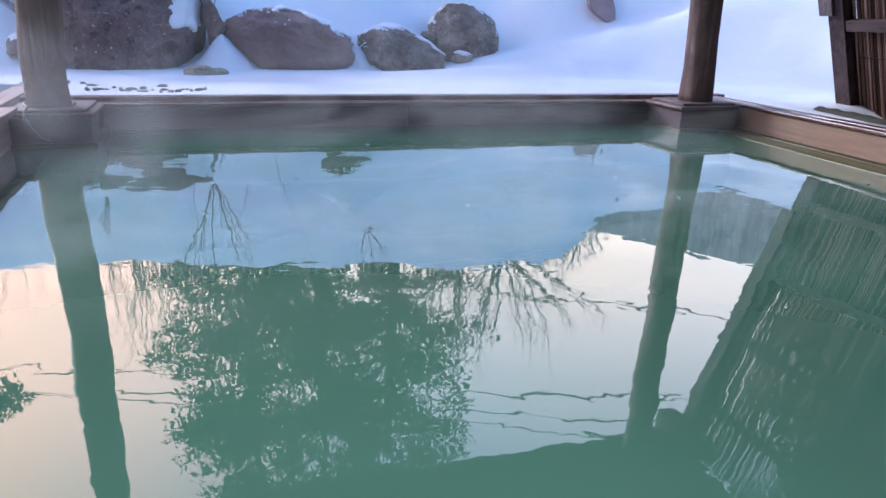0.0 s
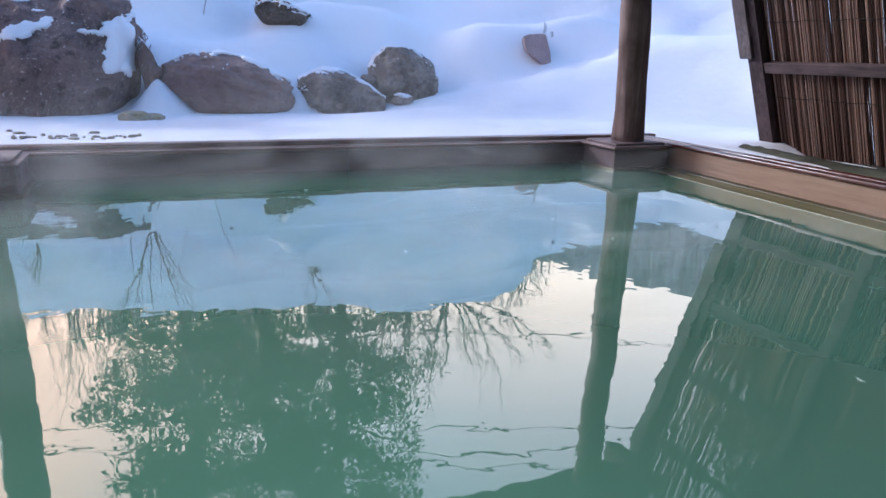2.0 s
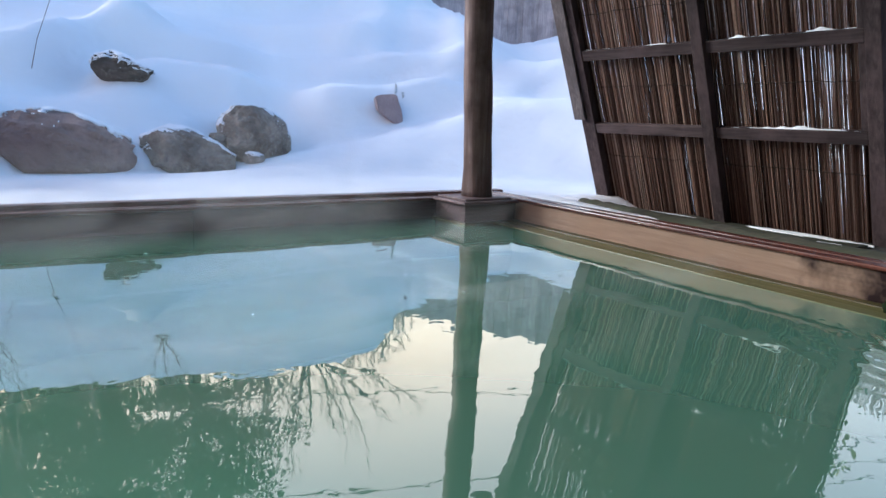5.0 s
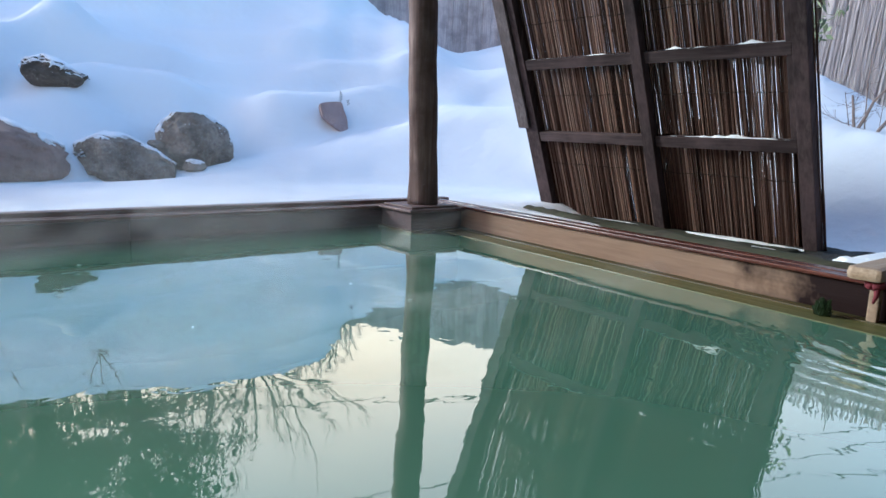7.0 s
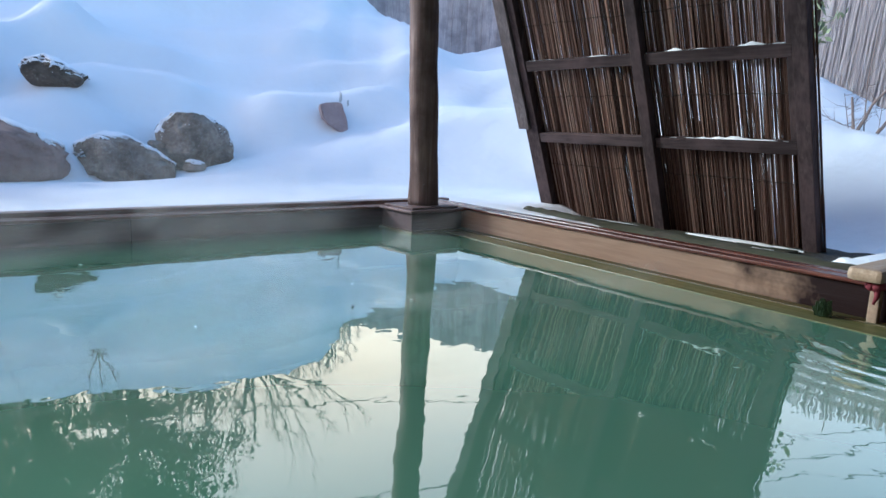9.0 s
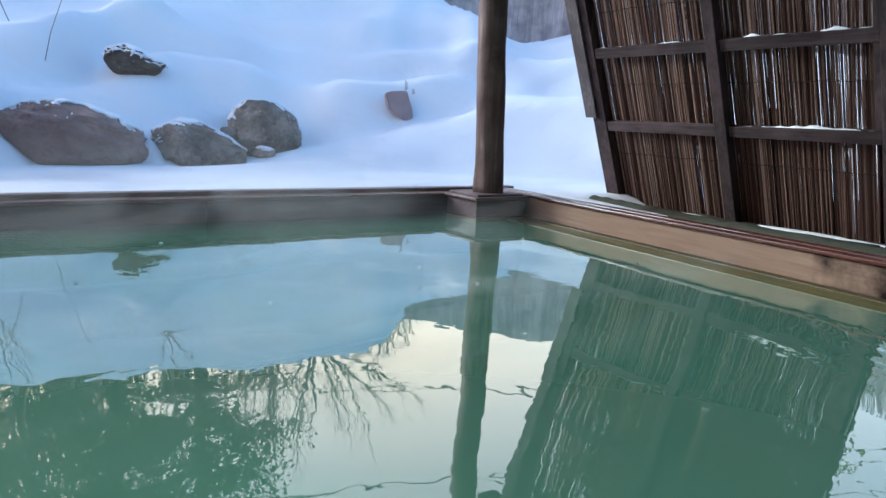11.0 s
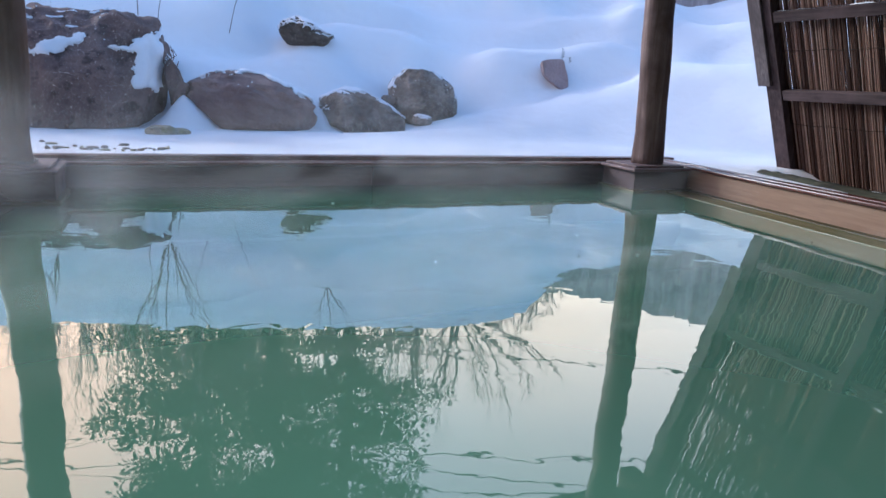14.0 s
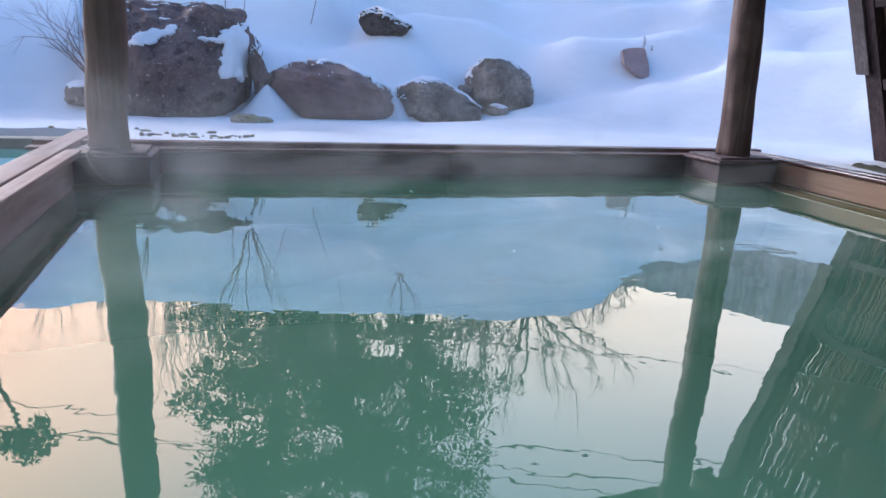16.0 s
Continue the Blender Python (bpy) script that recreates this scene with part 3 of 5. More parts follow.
# a thin rope that loops round the foot of one post
bm = bmesh.new()
pts = []
for i in range(40):
    a = radians(-200 + 380 * i / 39)
    pts.append((-0.638 + 0.095 * math.cos(a), 3.30 + 0.09 * math.sin(a), 0.148 + 0.004 * math.sin(3 * a)))
pts += [(-0.70, 3.19, 0.145), (-0.70, 3.12, 0.134), (-0.69, 3.098, 0.11), (-0.675, 3.098, 0.08), (-0.65, 3.098, 0.045), (-0.61, 3.098, 0.02)]
add_tube(bm, pts, [0.0045] * len(pts), 6)
tagged(part("rope", bm, HOSE, None, "", True), "thin grey rope looped round the foot of the post", "rope")


# ---- the roof over the bath ----
roof = empty("roof", (0, 0, 2.05))
tagged(roof, "dark timber shelter roof over the bath", "roof", kind="structure")
EAVE_N, EAVE_E, EAVE_Z = 3.54, 2.83, 2.125
board("eave_beam", roof, (-3.3, EAVE_N - 0.11, EAVE_Z - 0.01), (EAVE_E, EAVE_N, EAVE_Z + 0.12), ROOF_WOOD)
board("verge_beam", roof, (EAVE_E - 0.10, POOL_S, EAVE_Z), (EAVE_E, EAVE_N - 0.115, EAVE_Z + 0.12), ROOF_WOOD)
board("beam_end", roof, (2.775, 3.1, EAVE_Z - 0.145), (2.905, EAVE_N - 0.02, EAVE_Z - 0.014), ROOF_WOOD)
for k in range(15):
    x = -3.1 + 0.4 * k
    board("rafter", roof, (x, POOL_S, EAVE_Z + 0.125), (x + 0.06, EAVE_N - 0.01, EAVE_Z + 0.20), ROOF_WOOD)
for k in range(29):
    y = POOL_S + 0.2 * k
    board("roof_board", roof, (-3.3, y, EAVE_Z + 0.204), (EAVE_E + 0.02, min(y + 0.196, EAVE_N + 0.04), EAVE_Z + 0.226), ROOF_WOOD, "", 0.002)
bm = bmesh.new()
add_box(bm, (-3.3, POOL_S, EAVE_Z + 0.23), (EAVE_E, EAVE_N + 0.02, EAVE_Z + 0.36), 0.05)
tagged(part("roof_snow", bm, SNOW, None, "", True), "thick snow lying on the roof", "snow", kind="structure")
for x, y in ((-0.7, -2.1), (2.52, -2.1), (-3.1, 3.3), (-3.1, -2.1)):
    copy_thing(post_r, pose(x, y, 0.139))


# ---- rocks on the bank ----
def rock_mesh(size, seed, rough=0.16, flat=0.0, subdiv=5, squash=None):
    bm = bmesh.new()
    bmesh.ops.create_icosphere(bm, subdivisions=subdiv, radius=1.0)
    chip = random.Random(int(seed * 10))
    cuts = [(Vector((chip.gauss(0, 1), chip.gauss(0, 1), chip.gauss(0, 0.8))).normalized(), chip.uniform(0.80, 0.96)) for _ in range(int(4 + 90 * (rough - 0.07)))]
    for v in bm.verts:
        c = v.co.normalized()
        d = 1 + rough * fbm(c.x * 1.3 + seed, c.y * 1.3, c.z * 1.3, 3) + 0.055 * fbm(c.x * 5, c.y * 5 + seed, c.z * 5, 4) - 0.05 * abs(fbm(c.x * 2.6 + seed, c.y * 2.6, c.z * 2.6 + 3, 3))
        for cut, reach in cuts:
            k = c.dot(cut)
            if k * d > reach:
                d = reach / k * (1 + 0.02 * fbm(c.x * 7, c.y * 7, c.z * 7 + seed, 3))
        p = Vector((abs(c.x) ** 0.85 * math.copysign(1, c.x), abs(c.y) ** 0.85 * math.copysign(1, c.y), abs(c.z) ** 0.85 * math.copysign(1, c.z))) * d
        if squash:
            p = squash(p)
        v.co = Vector((p.x * size[0], p.y * size[1], p.z * size[2]))
    bm.normal_update()
    return bm


def snow_on(bm, at, seed, need, thick, extra=None, back=None):
    """Snow that lies on the faces of a rock that look up enough, with a ragged edge."""
    sn = bmesh.new()
    keep = {}
    for f in bm.faces:
        c = f.calc_center_median()
        w = at + c
        ragged = 0.34 * fbm(w.x * 7 + seed, w.y * 7, w.z * 7, 5)
        ok = f.normal.z + ragged > need
        if back is not None and not ok:
            ok = c.y > back + 0.5 * ragged and f.normal.z > 0.3
        if extra and not ok:
            ok = extra(c, f.normal, ragged)
        if ok:
            vs = []
            for v in f.verts:
                if v not in keep:
                    keep[v] = sn.verts.new(v.co + v.normal * (thick * (0.7 + 0.5 * fbm(v.co.x * 9, v.co.y * 9, v.co.z * 9 + seed, 2))))
                vs.append(keep[v])
            sn.faces.new(vs)
    rim = [v for v in sn.verts if v.is_boundary]
    for _ in range(2):
        bmesh.ops.smooth_vert(sn, verts=rim, factor=0.5, use_axis_x=True, use_axis_y=True, use_axis_z=True)
    edges = [e for e in sn.edges if e.is_boundary]
    ext = bmesh.ops.extrude_edge_only(sn, edges=edges)
    back = {n: v for v, n in keep.items()}
    for g in ext["geom"]:
        if isinstance(g, bmesh.types.BMVert):
            near = min((e.other_vert(g) for e in g.link_edges if e.other_vert(g) in back), key=lambda o: (o.co - g.co).length, default=None)
            if near:
                g.co = back[near].co - back[near].normal * 0.01
    return sn


def fringe(sn, thing, seed):
    """Dark tufts of dead moss that peep out along the edge of the snow."""
    rng = random.Random(int(seed * 7))
    bm = bmesh.new()
    for e in [e for e in sn.edges if e.is_boundary]:
        c = (e.verts[0].co + e.verts[1].co) / 2
        if rng.random() > 0.22 + 1.7 * fbm(c.x * 6, c.y * 6, c.z * 6 + seed, 2):
            continue
        for _ in range(3):
            p = c + Vector((rng.gauss(0, 0.010), rng.gauss(0, 0.008) - 0.006, rng.gauss(0, 0.008)))
            d = Vector((rng.gauss(0, 1), rng.gauss(0, 0.6) - 0.5, rng.gauss(0.1, 0.7))).normalized()
            q = d.cross(Vector((rng.gauss(0, 1), rng.gauss(0, 1), rng.gauss(0, 1)))).normalized() * rng.uniform(0.003, 0.006)
            tip = d * rng.uniform(0.008, 0.018)
            vs = [bm.verts.new(v) for v in (p - q, p + q, p + q * 0.6 + tip, p - q * 0.6 + tip * 0.8)]
            bm.faces.new(vs)
    if len(bm.faces):
        part("moss_fringe", bm, DEAD_MOSS, thing, "dark dead moss along the snow's edge")["kind"] = "stuff"
    else:
        bm.free()


def rock(name, at, size, seed, material, label, rough=0.16, rot=(0, 0, 0), snow=None, squash=None, extra=None, subdiv=5):
    at = Vector(at)
    bm = rock_mesh(size, seed, rough, 0, subdiv, squash)
    bmesh.ops.rotate(bm, verts=bm.verts, cent=(0, 0, 0), matrix=Euler([radians(v) for v in rot]).to_matrix())
    bm.normal_update()
    sn = snow_on(bm, at, seed, snow[0], snow[1], extra, snow[2] if len(snow) > 2 else None) if snow else None
    thing = empty(name, at)
    tagged(thing, label, "rock", "rocks on the snowy bank")
    part("stone", bm, material, thing, "", True)
    if sn and len(sn.faces):
        fringe(sn, thing, seed)
        part("snow_patch", sn, SNOW, thing, "ragged patches of snow", True)["kind"] = "stuff"
    elif sn:
        sn.free()
    return thing


def polar(a, d, z):
    return (d * math.sin(radians(a)), d * math.cos(radians(a)), z)


def boulder_patch(c, n, ragged):
    if n.y > 0.5:
        return False
    wedge = 0.15 + 0.3 * ragged < c.z < 0.50 + 0.5 * (c.x - 0.32) + 0.15 * ragged and 0.355 + 0.1 * (0.4 - c.z) + 0.45 * ragged < c.x < 0.60 + 0.1 * ragged
    low = ((c.x + 0.10) / 0.16) ** 2 + ((c.z - 0.46 - 0.25 * (c.x + 0.10)) / 0.055) ** 2 < 1 + 5 * ragged
    dab = ((c.x - 0.29) / 0.07) ** 2 + ((c.z - 0.46) / 0.02) ** 2 < 1 + 4 * ragged
    return wedge or low or dab


def block(p):
    """A squarish block with a flat top and a foot that tucks in on one side."""
    k = math.hypot(p.x, p.z) / max(1e-6, (p.x ** 4 + p.z ** 4) ** 0.25) if p.z > 0 else 1.0
    x = p.x * k - 0.25 * smoothstep(0.0, 0.6, -p.z) * (1 if p.x > 0 else 0)
    return Vector((x, p.y, p.z * k))


def shoulder_snow(c, n, ragged):
    return n.z > 0.15 and 0.10 + 0.3 * ragged < c.x < 0.34 and c.z > 0.085 - 0.35 * (c.x - 0.10) + 0.35 * ragged and c.y > -0.26


def crown_snow(c, n, ragged):
    return c.z > 0.296 - 0.50 * max(0.0, c.x - 0.06) + 0.16 * ragged and n.z > -0.2 and c.x > -0.30


def slope_snow(c, n, ragged):
    return shoulder_snow(c, n, ragged) or (c.x > -0.04 and c.z > 0.215 - 0.62 * max(0.0, c.x - 0.02) + 0.22 * ragged)


def crest_snow(c, n, ragged):
    return c.z > 0.085 - 0.30 * c.x + 0.40 * ragged and c.x > -0.06


def hump(p):
    """Steep at one end, sloping away to the other."""
    return Vector((p.x, p.y, p.z * (1.0 - 0.72 * smoothstep(-0.25, 1.0, p.x)) if p.z > 0 else p.z))


rock("boulder", polar(-5.4, 6.60, 0.22), (0.64, 0.80, 0.735), 11.3, ROCK_BROWN, "large dark brown boulder with ragged snow patches", 0.10, (-8, 2, 0), (1.06, 0.02, 0.30), block, boulder_patch, 6)
rock("boulder", polar(6.1, 6.35, 0.24), (0.56, 0.5, 0.30), 4.2, ROCK_SMOOTH, "smooth rounded brown boulder bedded in snow", 0.07, (0, 10, 0), (1.25, 0.016, -0.10), None, crown_snow, 6)
rock("boulder", polar(14.8, 6.45, 0.19), (0.43, 0.36, 0.28), 21.7, ROCK_GREY, "low grey lichen-speckled boulder sloping to one side", 0.15, (0, 4, 0), (1.15, 0.014, -0.08), hump, slope_snow, 6)
rock("boulder", polar(19.5, 6.75, 0.37), (0.34, 0.34, 0.26), 33.9, ROCK_GREY, "rounded grey boulder with rough lichen", 0.16, (0, 12, 0), (1.15, 0.014, -0.08), None, None, 6)
rock("stone_block", polar(19.6, 6.35, 0.185), (0.095, 0.09, 0.055), 41.0, ROCK_GREY, "small grey block capped with snow", 0.12, (0, 6, 0), (0.75, 0.018), None, None, 4)
rock("stone_block", polar(16.9, 6.5, 0.36), (0.07, 0.06, 0.035), 43.0, ROCK_GREY, "small brown stone wedged between two boulders", 0.12, (0, 12, 0), None, None, None, 4)

# a flat stone slab with a pointed foot
slab = empty("slab_rock", (3.63, 6.25, 0.66))
tagged(slab, "reddish pointed slab stone sticking out of the snow", "rock", "rocks on the snowy bank")
bm = bmesh.new()
outline = [(-0.145, 0.115), (-0.02, 0.150), (0.105, 0.150), (0.150, 0.02), (0.155, -0.16), (0.10, -0.19), (-0.04, -0.09), (-0.13, -0.01)]
front = [bm.verts.new((x, 0.0 + 0.25 * z, z)) for x, z in outline]
back = [bm.verts.new((x * 0.9 + 0.03, 0.14 + 0.25 * z, z * 0.92)) for x, z in outline]
bm.faces.new(front)
bm.faces.new(back[::-1])
for i in range(len(outline)):
    k = (i + 1) % len(outline)
    bm.faces.new((front[k], front[i], back[i], back[k]))
bmesh.ops.recalc_face_normals(bm, faces=bm.faces)
bmesh.ops.bevel(bm, geom=bm.edges[:], offset=0.012, segments=2, affect="EDGES")
bmesh.ops.triangulate(bm, faces=bm.faces[:])
bmesh.ops.subdivide_edges(bm, edges=bm.edges[:], cuts=2, use_grid_fill=True)
for v in bm.verts:
    v.co += Vector((fbm(v.co.x * 9, v.co.y * 9, v.co.z * 9), fbm(v.co.x * 9 + 5, v.co.y * 9, v.co.z * 9), fbm(v.co.x * 9, v.co.y * 9 + 7, v.co.z * 9))) * 0.008
part("stone", bm, ROCK_RED, slab)

rock("boulder", (1.28, 7.05, 0.93), (0.27, 0.24, 0.16), 61.2, ROCK_DARK, "small dark rock half buried in the slope", 0.32, (0, 8, 0), (0.9, 0.016, -0.02), hump, crest_snow, 6)
rock("boulder", polar(-11.4, 6.3, 0.22), (0.17, 0.2, 0.11), 71.0, ROCK_BROWN, "small brown rock at the foot of a shrub", 0.12, (0, 0, 0), (0.9, 0.015), None, None, 4)
rock("boulder", polar(-16.7, 6.75, 0.33), (0.18, 0.18, 0.11), 73.5, ROCK_BROWN, "brown rock banked with snow", 0.14, (0, 0, 0), (0.85, 0.02), None, None, 4)
rock("boulder", polar(-15.2, 7.6, 0.98), (0.22, 0.2, 0.14), 76.5, ROCK_BROWN, "dark brown rock high on the bank", 0.14, (0, 0, 0), (0.9, 0.02), None, None, 4)
rock("stone_block", (0.075, 6.22, 0.40), (0.065, 0.12, 0.24), 52.0, ROCK_BROWN, "narrow dark mossy rock wedged between two boulders", 0.22, (0, -10, 0), (0.75, 0.012, 0.02), None, None, 5)
rock("stone_block", (0.10, 6.12, 0.33), (0.06, 0.08, 0.12), 55.0, ROCK_BROWN, "small dark stone under a wedged rock", 0.22, (0, 20, 0), None, None, None, 4)
rock("flat_stone", polar(0.6, 5.45, 0.092), (0.085, 0.09, 0.040), 87.0, ROCK_MOSS, "flat pale mossy stone lying in the snow", 0.34, (0, 0, 0), None, None, None, 4)
rock("flat_stone", polar(-0.6, 5.42, 0.098), (0.115, 0.10, 0.056), 84.0, ROCK_MOSS, "flat pale mossy stone lying in the snow", 0.34, (0, 0, 0), None, None, None, 4)

# little pointed snow drifts that fill the gaps between boulders
def snow_drift(at, reach, height, seed, label):
    bm = bmesh.new()
    bmesh.ops.create_grid(bm, x_segments=40, y_segments=40, size=1.0)
    for v in bm.verts:
        x, y = v.co.x, v.co.y
        q = math.hypot(x, y) * (1 + 0.18 * fbm(x * 1.5, y * 1.5, seed, 2))
        v.co = Vector((x * reach, y * reach, height * math.exp(-q * q * 4.2 - q * 0.9) - 0.06 * q * q + 0.012 * fbm(x * 3, y * 3, seed, 3)))
    d = part("snow_drift", bm, SNOW, None, "", True)
    d.location = at
    return tagged(d, label, "snow drift", "drifts between the boulders")


snow_drift(polar(1.2, 6.05, 0.075), 0.46, 0.27, 1.0, "small pointed snow drift between two large boulders")
snow_drift(polar(11.0, 6.28, 0.08), 0.30, 0.24, 7.0, "narrow snow drift beside a brown boulder")

# wiry roots that hang between the large boulders
roots = empty("root_tangle", (0.05, 6.10, 0.42))
tagged(roots, "thin dark roots hanging between two boulders", "roots")
rng = random.Random(63)
for k in range(9):
    bm = bmesh.new()
    p = Vector((rng.uniform(-0.06, 0.09), rng.uniform(-0.06, 0.02), rng.uniform(0.0, 0.30)))
    pts = [p]
    for i in range(6):
        p = p + Vector((rng.gauss(0.012, 0.022), rng.gauss(-0.004, 0.01), rng.gauss(-0.035, 0.02)))
        pts.append(p)
    add_tube(bm, pts, [0.0035] * 7, 5)
    part("root", bm, TWIG, roots)

# pebbles on the snow by the rim
rng = random.Random(5)
for k in range(42):
    bm = rock_mesh((0.008 + 0.034 * rng.random() ** 2.2, rng.uniform(0.010, 0.028), rng.uniform(0.006, 0.015)), rng.uniform(0, 90), 0.35, 0, 2)
    x = -0.58 + rng.random() ** 1.2 * 0.56 if k < 30 else rng.uniform(-1.0, -0.5)
    y = 4.28 + abs(rng.gauss(0.0, 0.10)) if k < 30 else rng.uniform(4.62, 4.9)
    x = x * y / 3.9
    p = part("pebble", bm, ROCK_GREY if k % 4 else ROCK_MOSS, None, "", True)
    p.location = (x, y, ground_height(x, y) + 0.002)
    tagged(p, "small loose stone on the snow", "pebble", "pebbles by the rim")


# ---- the reed screen that leans on the roof ----
LEAN = 0.38
SX, SZ = 3.833, 0.0
YL, YR = 3.485, 1.56
TOP = 2.265
ALONG = math.sqrt(1 + LEAN * LEAN)
# the screen's own axes: u along y from YR, v up the slope, n out of the pool side
SCR = Matrix(((0, -LEAN / ALONG, -1 / ALONG, SX), (1, 0, 0, YR), (0, 1 / ALONG, -LEAN / ALONG, SZ), (0, 0, 0, 1)))
LENGTH = (TOP - SZ) * ALONG
WIDTH = YL - YR
screen = empty("reed_screen", (SX, (YL + YR) / 2, SZ))
tagged(screen, "leaning lattice screen of brown reeds in dark timber", "screen")
bpy.context.view_layer.update()


def scr(name, lo, hi, material, label="", bevel=0.004):
    bm = box(lo, hi, bevel)
    v = lo[1] + 0.15
    while v < hi[1] - 0.05:
        bmesh.ops.bisect_plane(bm, geom=bm.verts[:] + bm.edges[:] + bm.faces[:], plane_co=(0, v, 0), plane_no=(0, 1, 0))
        v += 0.15
    for w in bm.verts:
        w.co = SCR @ w.co
    bmesh.ops.translate(bm, verts=bm.verts, vec=-Vector(screen.location))
    return part(name, bm, material, screen, label)


def vslope(z):
    return (z - SZ) * ALONG


RAIL_Z = (0.563, 1.018, 1.47, 1.92)
RAILS = [vslope(z) for z in RAIL_Z]
scr("stile", (-0.005, 0, -0.005), (0.068, LENGTH, 0.05), LATTICE)
scr("stile", (WIDTH - 0.112, 0, -0.005), (WIDTH - 0.0, LENGTH, 0.045), LATTICE)
scr("stile", (0.892, -0.02, 0.001), (0.965, LENGTH, 0.06), LATTICE)
scr("board", (0.070, RAILS[0] + 0.034, 0.012), (0.105, LENGTH, 0.034), LATTICE, "dark board beside the outer stile")
scr("board", (WIDTH - 0.055, vslope(0.625), 0.047), (WIDTH + 0.045, LENGTH, 0.066), WEATHERED, "weathered grey board fixed over the outer stile")
for v in RAILS:
    for u0, u1 in ((0.072, 0.888), (0.969, WIDTH - 0.116)):
        scr("rail", (u0, v - 0.032, -0.002), (u1, v + 0.032, 0.040), LATTICE_Y)
scr("bottom_rail", (0.072, -0.02, -0.002), (0.888, 0.018, 0.03), LATTICE_Y)
scr("bottom_rail", (0.969, -0.02, -0.002), (WIDTH - 0.116, 0.018, 0.03), LATTICE_Y)

# reeds: thin crooked stalks tied side by side behind the lattice, in two loose layers
rng = random.Random(21)
bm = bmesh.new()
for layer in (0, 1, 2, 3):
    u = -0.02 + 0.006 * layer
    while u < WIDTH - 0.005:
        r = rng.uniform(0.0030, 0.0050)
        ph, bend = rng.uniform(0, 9), rng.uniform(-0.0023, 0.0023)
        n = 8
        nn = -0.010 - 0.011 * layer - rng.uniform(0, 0.008)
        v0 = rng.uniform(-0.02, -0.005)
        v1 = LENGTH * (1.0 if layer == 0 else rng.choice((1.0, 1.0, 1.0, 0.30, 0.62)) if layer == 1 else rng.choice((0.24, 0.26, 0.45, 0.46, 0.70)) * rng.uniform(0.94, 1.0))
        pts, rad = [], []
        fan = rng.uniform(-0.003, 0.003)
        for i in range(n):
            t = i / (n - 1)
            v = v0 + t * (v1 - v0 - rng.uniform(0, 0.01))
            q = Vector((u + bend * math.sin(9 * t + ph) + 0.0012 * math.sin(ph * 3 + 15 * t) + fan * t * t, v, nn))
            pts.append(SCR @ q - Vector(screen.location))
            rad.append(r * (1.05 - 0.28 * t))
        add_tube(bm, pts, rad, 4, False)
        u += r * 2 * rng.uniform(0.88, 1.16)
part("reed_mat", bm, REED, screen, "brown reed stalks tied side by side", True)["kind"] = "stuff"
for v in [vslope(z) for z in (0.374, 0.815, 1.25, 1.70)]:
    bm = bmesh.new()
    pts = [SCR @ Vector((WIDTH * i / 60, v + 0.003 * math.sin(i * 0.7) + 0.006 * fbm(i * 0.4, v), -0.004 + 0.003 * math.sin(i * 2.1))) - Vector(screen.location) for i in range(61)]
    add_tube(bm, pts, [0.0019] * 61, 5)
    part("twine", bm, TWINE, screen, "dark twine that binds the reeds", True)


def snow_strip(name, a, b, width, height, seed, m=None, parent=None, label="thin strip of snow", steps=60):
    """A ragged ridge of snow along a line."""
    a, b = Vector(a), Vector(b)
    bm = bmesh.new()
    side = (b - a).normalized().cross(Vector((0, 0, 1))).normalized()
    rows = []
    for i in range(steps + 1):
        s = i / steps
        c = a.lerp(b, s)
        k = max(0.0, 0.32 + 1.15 * fbm(s * (b - a).length * 9 + seed, seed, 0.5, 3)) * min(1, 10 * s, 10 * (1 - s))
        row = []
        for j in range(7):
            t = j / 6 * 2 - 1
            w = width * (0.7 + 0.35 * k)
            row.append(bm.verts.new(c + side * (t * w * 0.5) + Vector((0, 0, height * k * (1 - t * t) - 0.002))))
        rows.append(row)
    for p, q in zip(rows, rows[1:]):
        for j in range(6):
            bm.faces.new((p[j], p[j + 1], q[j + 1], q[j]))
    bmesh.ops.recalc_face_normals(bm, faces=bm.faces)
    if parent:
        bmesh.ops.translate(bm, verts=bm.verts, vec=-Vector(parent.location))
    return part(name, bm, SNOW, parent, label, True)


k = 0
for v, z in zip(RAILS[:3], RAIL_Z):
    for u0, u1 in ((0.08, 0.885), (0.975, WIDTH - 0.12)):
        if z < 0.6 and u0 > 0.5:
            continue
        p = SCR @ Vector((u0, v + 0.033, 0.022))
        q = SCR @ Vector((u1, v + 0.033, 0.022))
        snow_strip("snow_strip", p, q, 0.030, 0.016 if u0 < 0.5 else 0.009, 3.7 + 5.1 * k, None, screen, "thin ragged snow lying on the rail")["kind"] = "stuff"
        k += 1

